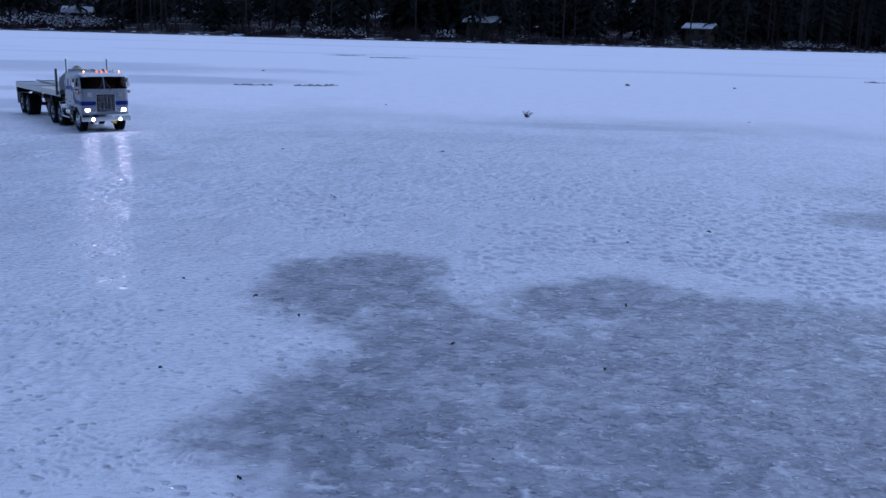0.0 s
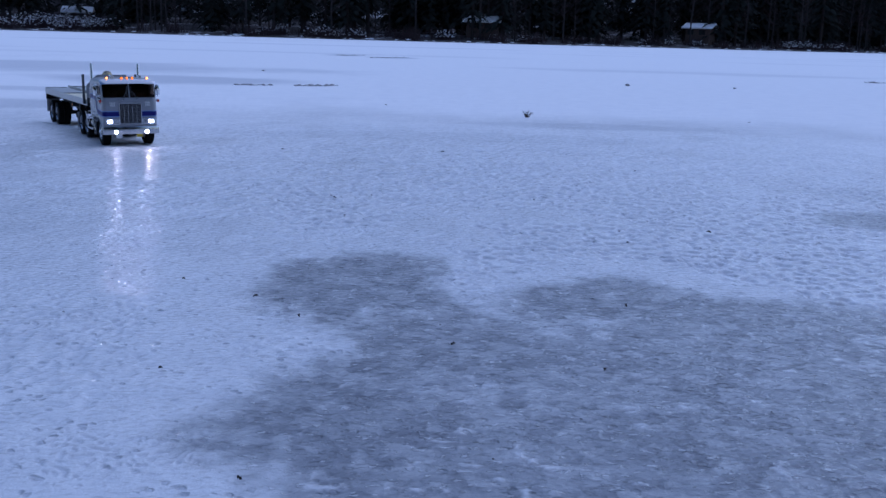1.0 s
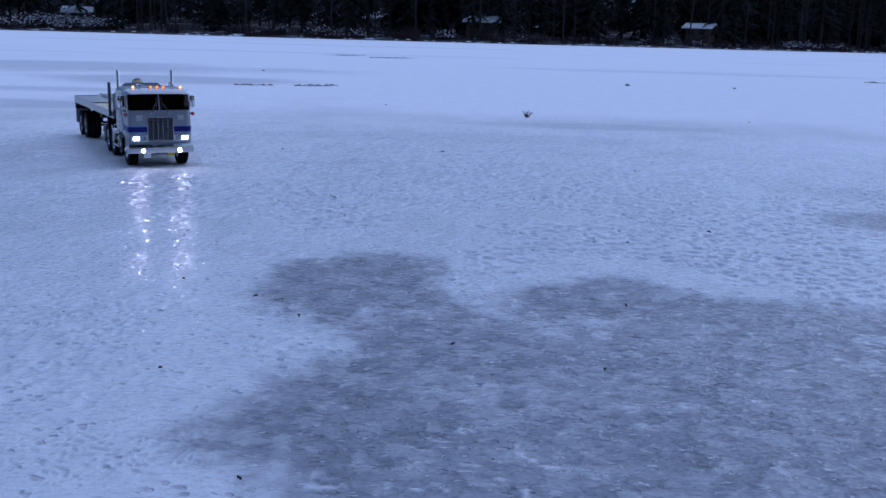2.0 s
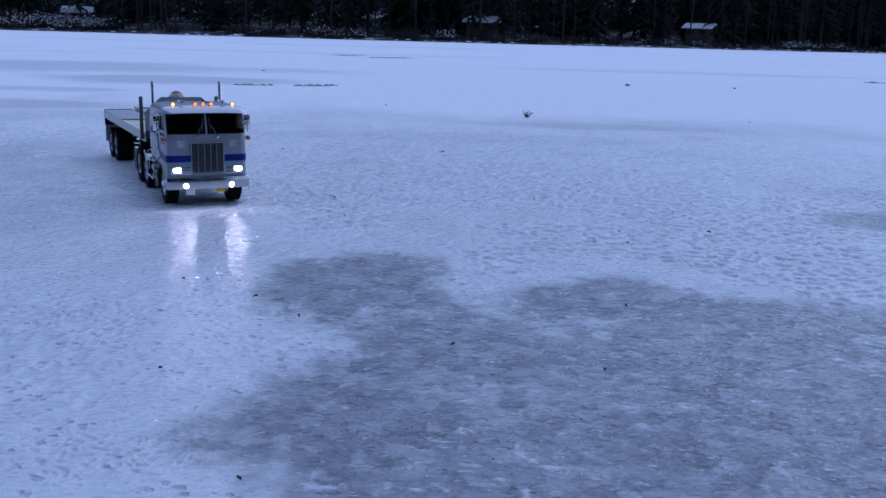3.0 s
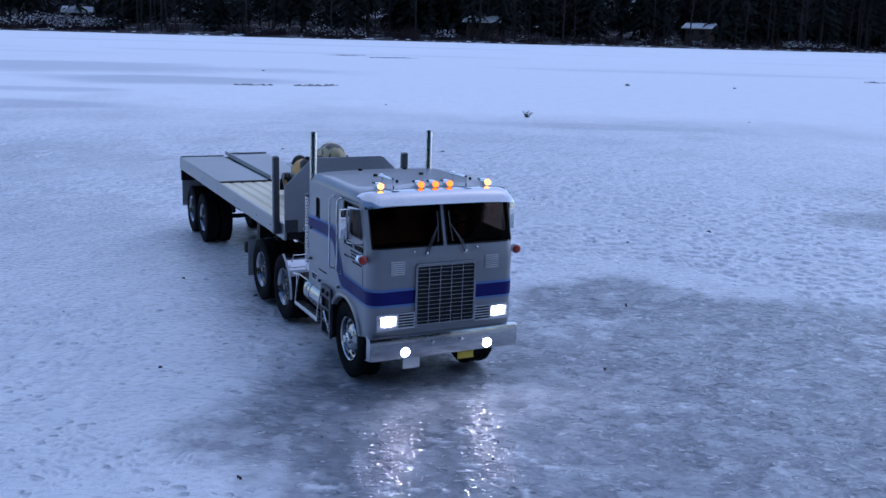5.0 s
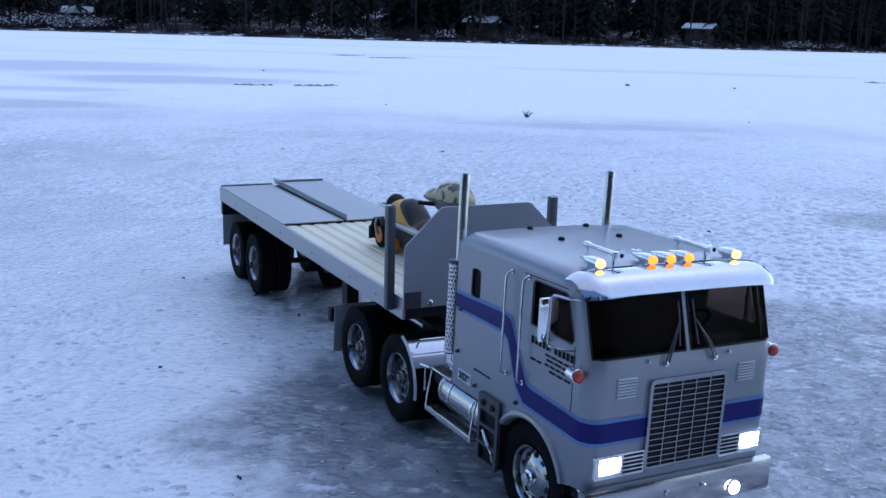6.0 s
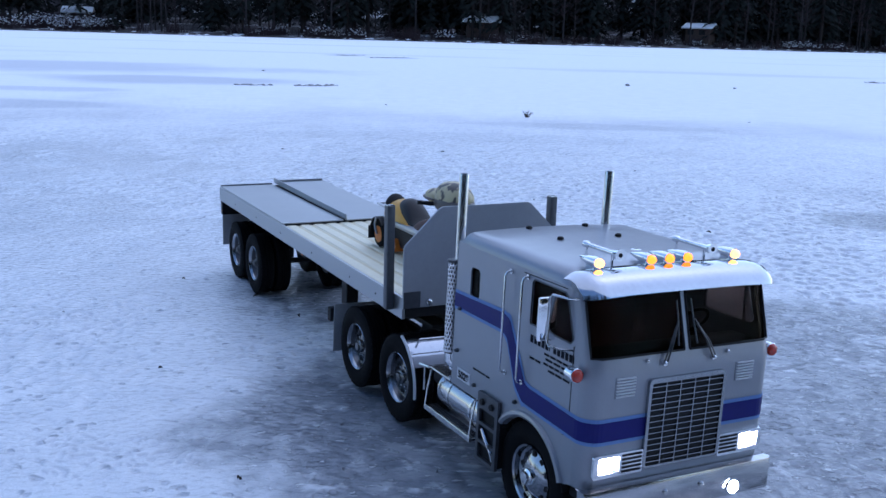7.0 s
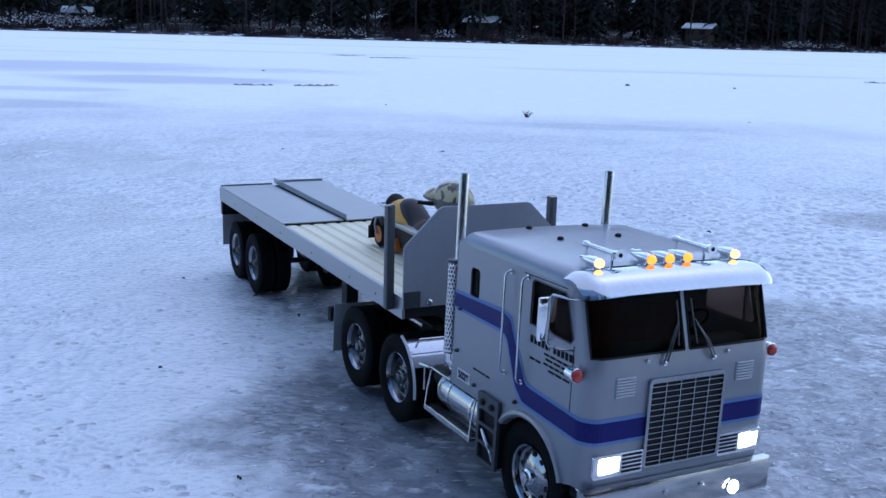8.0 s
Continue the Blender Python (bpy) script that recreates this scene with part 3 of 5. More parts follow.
        bars("print", [(-0.0045, 0.02, 0.1450, 0.0054, 0.0034, 0.0014), (0.0245, 0.049, 0.1450, 0.0054, 0.0034, 0.0014), (0.014, 0.046, 0.1408, 0.0016, 0.0062, 0.0014),
                       (0.016, 0.046, 0.1374, 0.0016, 0.0082, 0.0016), (-0.004, 0.01, 0.1327, 0.0016, 0.0062, 0.0014), (0.014, 0.046, 0.1337, 0.0016, 0.0055, 0.0014),
                       (0.02, 0.046, 0.13, 0.0016, 0.0076, 0.0015), (-0.083, -0.057, 0.0987, 0.0014, 0.0055, 0.0012)], g * HALF, tr)
        tag = part("number_tag", box(-0.108, -0.087, min(g * HALF, g * (HALF + 0.0004)), max(g * HALF, g * (HALF + 0.0004)), 0.083, 0.0925), M_WHITE, tr, "small white tag with dark marks")
        digits("5029", -0.0975, 0.0847, g * (HALF + 0.0006), 0.0085, tag)
    part("rear_panel", slab([(-HALF, 0.076), (HALF, 0.076), (HALF, 0.196), (-HALF, 0.196)], "x", -0.118, 0.0012), M_SILVER, tr, "plain silver-grey back wall of the cab")

    def roof_row(x):
        drop = 0.0 if x > -0.106 else 0.012 - math.sqrt(max(0.0, 0.012 ** 2 - (-0.106 - x) ** 2))
        drop += max(0.0, x - 0.025) * 0.25
        row = []
        for k in range(-12, 13):
            a = abs(k) / 12
            if a <= 0.6:
                y, z = a / 0.6 * 0.071, 0.2075 - 0.0018 * (a / 0.6) ** 2
            else:
                t = (a - 0.6) / 0.4 * math.pi / 2
                y, z = 0.071 + 0.012 * math.sin(t), 0.2057 - 0.0105 * (1 - math.cos(t))
            row.append((x, math.copysign(y, k), max(0.1952, z - drop)))
        return row

    part("roof", sheet([roof_row(x) for x in (-0.118, -0.1172, -0.115, -0.111, -0.106, -0.07, -0.03, 0.0, 0.025, 0.038, 0.052)], 0.0008), M_SILVER, tr, "smooth silver-grey roof with rounded edges", 40)
    # stripes wrapped round the cab
    top = [(-0.117, 0.1535), (-0.041, 0.1562), (-0.0325, 0.1535), (-0.0074, 0.1122), (0.0, 0.1104), (0.06, 0.1085)]
    low = [(-0.117, 0.1424), (-0.043, 0.1428), (-0.0345, 0.1375), (-0.0209, 0.107), (-0.0094, 0.0975), (0.0, 0.097), (0.06, 0.0948)]

    def band(grow, off):
        s_end = round_to(-0.1178)
        ss = np.concatenate([np.linspace(-s_end, -FLAT - BEND, 70), np.linspace(-FLAT - BEND, -FLAT, 8)[1:], np.linspace(-FLAT, FLAT, 12)[1:], np.linspace(FLAT, FLAT + BEND, 8)[1:], np.linspace(FLAT + BEND, s_end, 70)[1:]])
        rows = ([], [], [])
        for s in ss:
            x = skin(s, 0.1)[0] if abs(s) > FLAT else 0.06
            steep = 1.6 if -0.036 < x < -0.008 else 1.0
            hi, lo = along(top, x) + grow * steep, along(low, x) - grow * steep
            for row, z in zip(rows, (lo, (lo + hi) / 2, hi)):
                q = skin(s, z, off)
                row.append((x if abs(s) > FLAT + BEND else q[0], q[1], z))
        return sheet(rows, 0.0)

    part("stripe_edge", band(0.0026, 0.0004), M_SKYBLUE, tr, "light blue edge of the stripe")
    part("stripe", band(0.0, 0.0007), M_NAVY, tr, "navy blue stripe round the cab")
    # --- windscreens
    for g in (-1, 1):
        s0, s1 = g * 0.0025, g * (FLAT + BEND / 2)
        pane = part("windscreen", skin_patch(s0, s1, 0.1525, 0.1945, -0.0012, 10, 5, 0.0006), M_GLASS, tr, "dark tinted windscreen half", 60)
        pane.visible_shadow = False
        loop = [skin(s0 + (s1 - s0) * i / 10, 0.1525, 0.0002) for i in range(11)] + [skin(s1, 0.1525 + 0.042 * i / 5, 0.0002) for i in range(1, 6)]
        loop += [skin(s1 + (s0 - s1) * i / 10, 0.1945, 0.0002) for i in range(1, 11)] + [skin(s0, 0.1945 - 0.042 * i / 5, 0.0002) for i in range(1, 6)]
        part("windscreen_gasket", tube(loop, 0.0008, 6), M_BLACK, pane)
        # wiper: arm and blade
        arm = part("wiper", tube([skin(g * 0.021, 0.1455, 0.003), skin(g * 0.0155, 0.158, 0.0042), skin(g * 0.0075, 0.1725, 0.0025)], 0.0007, 8), M_HUB, tr, "chromed windscreen wiper")
        part("wiper_blade", tube([skin(g * 0.0065, 0.186, 0.0016), skin(g * 0.0068, 0.172, 0.0018), skin(g * 0.0085, 0.156, 0.0016)], 0.0006, 6), M_DARKPOST, arm)
        part("wiper_arm", tube([skin(g * 0.0235, 0.146, 0.003), skin(g * 0.0175, 0.158, 0.004), skin(g * 0.0085, 0.171, 0.0025)], 0.0005, 6), M_HUB, arm)
        part("wiper_pivot", lathe([(0.064, 0.002), (0.071, 0.002), (0.0718, 0.001)], "X", (0, g * 0.022, 0.1455), 10), M_STEEL, arm)
        part("washer_nozzle", lathe([(0.064, 0.0014), (0.0695, 0.0014), (0.0705, 0.0006)], "X", (0, g * 0.036, 0.1482), 8), M_STEEL, tr)
    # --- dim interior
    inn = part("interior", box(-0.03, -0.026, -0.08, 0.08, 0.076, 0.196), M_INTERIOR, tr, "dark red seat wall seen through the glass")
    for y in (-0.042, 0.042):
        part("driver_seat", box(-0.024, -0.004, y - 0.019, y + 0.019, 0.1, 0.172, 0.006), M_INTERIOR, inn, smooth=40)
    part("dashboard", box(0.03, 0.058, -0.078, 0.078, 0.12, 0.15, 0.004), M_BLACK, inn, smooth=40)
    part("steering_wheel", tube([(0.024 + 0.006 * math.sin(2 * math.pi * i / 20), 0.042 + 0.014 * math.cos(2 * math.pi * i / 20), 0.158 + 0.01 * math.sin(2 * math.pi * i / 20)) for i in range(21)], 0.0012, 6), M_BLACK, inn)
    # added black filler: stands in for the shade between nose and bumper
    part("apron", box(0.046, 0.0605, -0.076, 0.076, 0.048, 0.0705, 0.001), M_BLACK, tr, "black filler added to darken the gap behind the bumper")
    part("floor_pan", box(-0.116, 0.055, -0.05, 0.05, 0.072, 0.076), M_BLACK, tr)
    # --- chrome visor
    vis = []
    for x, z in ((0.033, 0.2068), (0.042, 0.2078), (0.051, 0.2064), (0.0585, 0.2024), (0.0628, 0.1978), (0.0642, 0.1945)):
        row = []
        for k in range(-16, 17):
            a = k / 16
            e = max(0.0, abs(a) - 0.88) / 0.12
            row.append((x - 0.007 * e * e * (x - 0.033) / 0.03, a * (0.0845 + 0.001 * e), z - 0.0022 * abs(a) ** 4 - 0.004 * e * e * (1 if x < 0.06 else 0.3)))
        vis.append(row)
    part("sun_visor", sheet(vis, 0.0009), M_VISOR, tr, "curved chrome sun visor over the windscreens", 50)
    # --- roof lamps, horns and studs
    for y, hot in ((-0.0616, 1), (-0.0165, 0), (0.0, 0), (0.0165, 0), (0.0616, 1)):
        lamp = part("roof_lamp", lathe([(0.017, 0.0008), (0.022, 0.0022), (0.03, 0.0036), (0.0385, 0.0042), (0.0395, 0.0042)], "X", (0, y, 0.2112), 18), M_CHROME, tr, "bullet-shaped chrome roof lamp, lit amber", 40)
        part("lens", lathe([(0.0392, 0.0033), (0.0412, 0.003), (0.0428, 0.0019), (0.0433, 0.0007)], "X", (0, y, 0.2112), 18), M_AMBER_HOT if hot else M_AMBER, lamp, "glowing amber lens", 60)
        part("foot", box(0.026, 0.036, y - 0.0014, y + 0.0014, 0.2045, 0.2095, 0.0004), M_CHROME, lamp)
    for y in (-0.0435, 0.0405):
        horn = part("air_horn", lathe([(-0.004, 0.001), (-0.003, 0.0024), (0.001, 0.0026), (0.003, 0.0015), (0.026, 0.0018), (0.033, 0.0026), (0.0375, 0.0041), (0.0388, 0.0044)], "X", (0, y, 0.2155), 16), M_CHROME, tr, "slender chrome air horn on two feet", 40)
        part("horn_mouth", lathe([(0.0386, 0.0016), (0.03905, 0.0016)], "X", (0, y, 0.2155), 16), M_BLACK, horn)
        for x in (0.0, 0.03):
            part("horn_foot", tube([(x, y, 0.2045), (x, y, 0.2155)], 0.001, 8), M_CHROME, horn)
    for x, y in ((-0.1, -0.028), (-0.1, 0.028), (-0.055, -0.028), (-0.055, 0.028)):
        part("roof_stud", lathe([(0.2045, 0.0026), (0.2088, 0.0026), (0.2096, 0.0018)], "Z", (x, y, 0), 12), M_BLACK, tr, "black rubber stud", 40)
    part("roof_ring", lathe([(0.2045, 0.0042), (0.2076, 0.0042), (0.2078, 0.0034)], "Z", (-0.008, 0.008, 0), 16), M_STEEL, tr, smooth=40)
    # --- grille
    gr = part("grille", slab(rounded(-0.0347, 0.0347, 0.071, 0.1357, 0.004), "x", 0.0685, 0.0032, (rounded(-0.0322, 0.0322, 0.0725, 0.1325, 0.0016),)), M_GRILLE, tr, "chrome radiator grille with thin bars over a black core")
    part("grille_core", box(0.0698, 0.0702, -0.0335, 0.0335, 0.0715, 0.1335), M_BLACK, gr)
    for i in range(14):
        z = 0.0752 + i * 0.0042
        part("grille_bar", box(0.0703, 0.0714, -0.0323, 0.0323, z - 0.00033, z + 0.00033), M_GRILLE, gr)
    for y in (-0.0193, -0.0064, 0.0064, 0.0193):
        part("grille_rib", box(0.07, 0.0712, y - 0.00045, y + 0.00045, 0.0724, 0.1326), M_GRILLE, gr)
    # --- headlamp bezels
    for g in (-1, 1):
        y0, y1 = sorted((g * 0.0345, g * 0.0765))
        bez = part("headlamp_bezel", slab(rounded(y0, y1, 0.0692, 0.0858, 0.0015), "x", 0.0692, 0.0022, (rounded(*sorted((g * 0.0545, g * 0.0728)), 0.0722, 0.0838, 0.001),)), M_CHROME, tr, "chrome bezel with a rectangular headlamp")
        part("headlamp", box(0.069, 0.0712, *sorted((g * 0.0568, g * 0.0703)), 0.0739, 0.0821, 0.0012), M_HEADLAMP, bez, "square headlamp glowing white", 50)
        for z in (0.0712, 0.0741, 0.077, 0.0799, 0.0828):
            part("bezel_slot", box(0.0712, 0.0717, *sorted((g * 0.0358, g * 0.0525)), z, z + 0.0016), M_BLACK, bez)
        vent = part("side_vent", box(0.0688, 0.0693, *sorted((g * 0.0452, g * 0.0622)), 0.1245, 0.1395), M_SILVER, tr, "louvred vent with white slats")
        for i in range(7):
            z = 0.1255 + i * 0.0021
            part("slat", box(0.0692, 0.0705, *sorted((g * 0.046, g * 0.0615)), z, z + 0.0009), M_WHITE, vent)
    # --- bumper, fog lamps and plates
    sec = [(0.0715, 0.0388), (0.0762, 0.0392), (0.0772, 0.0412), (0.0772, 0.06), (0.0762, 0.0626), (0.07, 0.0632)]
    rows = []
    for x, z in sec:
        end = [(0.0665 + (x - 0.0715) * 0.4, 0.0862, z), (x - 0.002, 0.0852, z), (x, 0.0825, z)]
        rows.append([(p, -q, r) for p, q, r in end] + [(x, 0.0, z)] + end[::-1])
    bump = part("bumper", sheet(rows, 0.0012), M_BUMPER, tr, "wide chrome front bumper with round fog lamps", 40)
    for g in (-1, 1):
        fog = part("fog_lamp", lathe([(0.073, 0.0058), (0.0775, 0.0058), (0.0782, 0.0052)], "X", (0, g * 0.0474, 0.0462), 22), M_CHROME, tr, "round chrome fog lamp glowing white", 40)
        part("lens", lathe([(0.0778, 0.0051), (0.0788, 0.0046), (0.0794, 0.0028), (0.0796, 0.0008)], "X", (0, g * 0.0474, 0.0462), 22), M_FOGLAMP, fog, "glowing white lens", 60)
    for y, z in ((-0.0165, 0.0535), (0.0165, 0.0535)):
        part("tow_pin", lathe([(0.0765, 0.0022), (0.0785, 0.002), (0.079, 0.001)], "X", (0, y, z), 10), M_STEEL, bump)
    part("front_plate", box(0.0715, 0.0722, -0.047, -0.028, 0.0265, 0.0395, 0.0002), M_WHITE, tr, "plain white plate under the bumper")
    part("front_plate", box(0.0715, 0.0722, 0.016, 0.035, 0.0295, 0.0395, 0.0002), M_PLATE_Y, tr, "plain yellow plate under the bumper")
    # --- exhaust stacks
    for g in (-1, 1):
        x, y = -0.1315, g * 0.0737
        pipe = part("exhaust_pipe", lathe([(0.082, 0.004), (0.2485, 0.004), (0.249, 0.0038), (0.2488, 0.0034), (0.235, 0.0034)], "Z", (x, y, 0), 20), M_STEEL, tr, "tall chrome exhaust stack with a perforated guard", 40)
        guard = bmesh.new()
        n, m, r = 14, 22, 0.0056
        gx, gy = -0.1345, g * 0.0765
        for k in range(m):
            for i in range(n):
                a0, a1 = 2 * math.pi * (i + 0.5 * (k % 2)) / n, 2 * math.pi * (i + 1 + 0.5 * (k % 2)) / n
                z0, z1 = 0.0985 + k * 0.0035, 0.0985 + (k + 1) * 0.0035
                quad = [guard.verts.new((gx + r * math.cos(a), gy + r * math.sin(a), z)) for a, z in ((a0, z0), (a1, z0), (a1, z1), (a0, z1))]
                am, zm = (a0 + a1) / 2, (z0 + z1) / 2
                inner = [guard.verts.new((gx + r * math.cos(am + (a - am) * 0.5), gy + r * math.sin(am + (a - am) * 0.5), zm + (z - zm) * 0.5)) for a, z in ((a0, z0), (a1, z0), (a1, z1), (a0, z1))]
                for q in range(4):
                    guard.faces.new((quad[q], quad[(q + 1) % 4], inner[(q + 1) % 4], inner[q]))
        part("heat_guard", guard, M_STEEL, pipe, "perforated bright steel heat guard")
        part("guard_core", lathe([(0.096, 0.005), (0.176, 0.005)], "Z", (gx, gy, 0), 14), M_BLACK, pipe)
        for z in (0.0985, 0.1755):
            part("guard_ring", lathe([(z - 0.0012, 0.0059), (z + 0.0012, 0.0059)], "Z", (gx, gy, 0), 18), M_DARKPOST if z > 0.1 else M_STEEL, pipe)
        part("elbow", tube([(gx, gy, 0.1), (gx, gy, 0.09), (x + 0.004, y * 0.94, 0.08), (x + 0.012, y * 0.8, 0.074)], 0.0048, 12), M_CHROME, pipe, smooth=40)
    # --- chassis
    fr = part("chassis_frame", box(-0.395, 0.06, -0.0245, -0.0185, 0.045, 0.066, 0.0008), M_FRAME, tr, "black ladder frame under the cab")
    part("frame_rail", box(-0.395, 0.06, 0.0185, 0.0245, 0.045, 0.066, 0.0008), M_FRAME, fr)
    for x in (-0.39, -0.28, -0.17, -0.06, 0.04):
        part("cross_member", box(x - 0.004, x + 0.004, -0.0184, 0.0184, 0.048, 0.062), M_FRAME, fr)
    for x, w in ((0.0, 0.054), (-0.2305, 0.036), (-0.3305, 0.036)):
        part("axle", lathe([(-w, 0.004), (w, 0.004)], "Y", (x, 0, WHEEL_R), 12), M_FRAME, tr)
        if w < 0.05:
            part("axle_housing", lathe([(-0.013, 0.006), (-0.008, 0.013), (0.008, 0.013), (0.013, 0.006)], "Y", (x, 0, WHEEL_R), 14), M_FRAME, tr, smooth=40)
    part("fifth_wheel", lathe([(0.082, 0.034), (0.0875, 0.034), (0.0895, 0.031)], "Z", (KINGPIN, 0, 0), 28), M_FRAME, tr, "round black coupling plate", 40)
    part("coupling_block", box(KINGPIN - 0.03, KINGPIN + 0.03, -0.03, 0.03, 0.066, 0.082, 0.002), M_FRAME, tr)
    part("gear_box", box(-0.16, -0.05, -0.018, 0.018, 0.035, 0.072, 0.004), M_FRAME, tr)
    for g in (-1, 1):
        # quarter fender before the drive wheels
        arc = [(-0.2305 + 0.0505 * math.cos(radians(a)), 0.0415 + 0.0505 * math.sin(radians(a))) for a in range(-4, 70, 8)]
        fend = part("quarter_fender", sheet([[(x, g * y, z) for x, z in arc[4:]] for y in (0.034, 0.06, 0.0845)], 0.001), M_VISOR, tr, "curved bright quarter fender before the drive wheels", 40)
        part("fender_lip", tube([(x, g * 0.0848, z) for x, z in arc], 0.0014, 8), M_WHITE, fend, "white rolled edge")
        rail = bmesh.new()
        add_tube(rail, [(-0.192, g * 0.08, 0.083), (-0.185, g * 0.08, 0.0925), (-0.185, g * 0.036, 0.0925)], 0.0009, 6)
        add_tube(rail, [(-0.178, g * 0.082, 0.072), (-0.162, g * 0.082, 0.0745), (-0.158, g * 0.04, 0.0745)], 0.0014, 6)
        add_tube(rail, [(-0.172, g * 0.08, 0.073), (-0.172, g * 0.08, 0.05)], 0.001, 6)
        part("air_pipe", rail, M_STEEL, tr, smooth=40)
        part("air_tank", lathe([(-0.175, 0.004), (-0.172, 0.009), (-0.156, 0.009), (-0.153, 0.004)], "X", (0, g * 0.062, 0.062), 16), M_FRAME, tr, "small round black air tank", 40)
        # fuel tank with step frame
        tank = part("fuel_tank", lathe([(-0.15, 0.004), (-0.1485, 0.013), (-0.146, 0.0165), (-0.072, 0.0165), (-0.0695, 0.013), (-0.068, 0.004)], "X", (0, g * 0.064, 0.0585), 26), M_BUMPER, tr, "round chrome fuel tank with a tread step", 35)
        for x in (-0.128, -0.09):
            part("tank_strap", lathe([(x - 0.0014, 0.0171), (x + 0.0014, 0.0171)], "X", (0, g * 0.064, 0.0585), 26), M_STEEL, tank)
        step = bmesh.new()
        add_box(step, -0.153, -0.073, *sorted((g * 0.076, g * 0.0885)), 0.0413, 0.0433, 0.0004)
        add_box(step, -0.153, -0.073, *sorted((g * 0.0872, g * 0.089)), 0.0403, 0.0449, 0.0003)
        add_box(step, -0.153, -0.118, *sorted((g * 0.072, g * 0.0845)), 0.0765, 0.0785, 0.0004)
        part("step", step, M_STEEL, tank, "bright tread plate step")
        tread = bmesh.new()
        for i in range(22):
            for k in range(3):
                add_box(tread, -0.152 + i * 0.0036, -0.1502 + i * 0.0036, *sorted((g * (0.0775 + k * 0.0033), g * (0.0795 + k * 0.0033))), 0.0433, 0.0438)
        part("tread_studs", tread, M_FRAME, tank)
        for x in (-0.152, -0.0745):
            part("step_hanger", tube([(x, g * 0.073, 0.077), (x, g * 0.084, 0.075), (x, g * 0.087, 0.058), (x, g * 0.0885, 0.0433)], 0.001, 6), M_STEEL, tank, smooth=40)
        # battery box: a frame with dark hollows
        y0, y1 = sorted((g * 0.062, g * 0.0865))
        bat = part("battery_box", box(-0.0665, -0.038, *sorted((g * 0.045, g * 0.083)), 0.031, 0.085, 0.001), M_BLACK, tr, "open black battery box in a grey step frame")
        fr_out = rounded(-0.0675, -0.037, 0.03, 0.0865, 0.001)
        holes = tuple(rounded(-0.064, -0.041, z, z + d, 0.001) for z, d in ((0.0625, 0.011), (0.0475, 0.0125), (0.033, 0.012)))
        part("box_frame", slab(fr_out, "y", g * 0.0835, g * 0.0028, holes), M_DARKPOST, bat, "grey metal frame with three openings")
        for x in (-0.0595, -0.0455):
            part("box_bolt", lathe([(g * 0.0863, 0.0028), (g * 0.0882, 0.0024)], "Y", (x, 0, 0.0798), 10), M_BLACK, bat)
        part("hose", tube([(-0.061, g * 0.0845, 0.056), (-0.054, g * 0.0853, 0.05), (-0.046, g * 0.0845, 0.042), (-0.044, g * 0.084, 0.036)], 0.0016, 8), M_STEEL, bat)
        # rear flap and lamp
        part("mud_flap", box(-0.3845, -0.3832, *sorted((g * 0.034, g * 0.0825)), 0.0205, 0.073, 0.0003), M_FLAP, tr, "grey rubber mud flap")
        lam = part("rear_lamp", box(-0.402, -0.393, *sorted((g * 0.058, g * 0.083)), 0.051, 0.066, 0.001), M_BLACK, tr, "black rear lamp box")
        part("lamp_bracket", box(-0.3932, -0.384, *sorted((g * 0.02, g * 0.079)), 0.066, 0.069), M_FRAME, lam)
    wheels = []
    for g in (-1, 1):
        wheels.append(make_wheel(tr, 0.0, g * 0.0665, True, False))
        for x in (-0.2305, -0.3305):
            wheels.append(make_wheel(tr, x, g * 0.0575, False, True))
    return tr, wheels


KINGPIN = -0.2505
WHEEL_R = 0.0415
TRACTOR, TRACTOR_WHEELS = build_tractor()


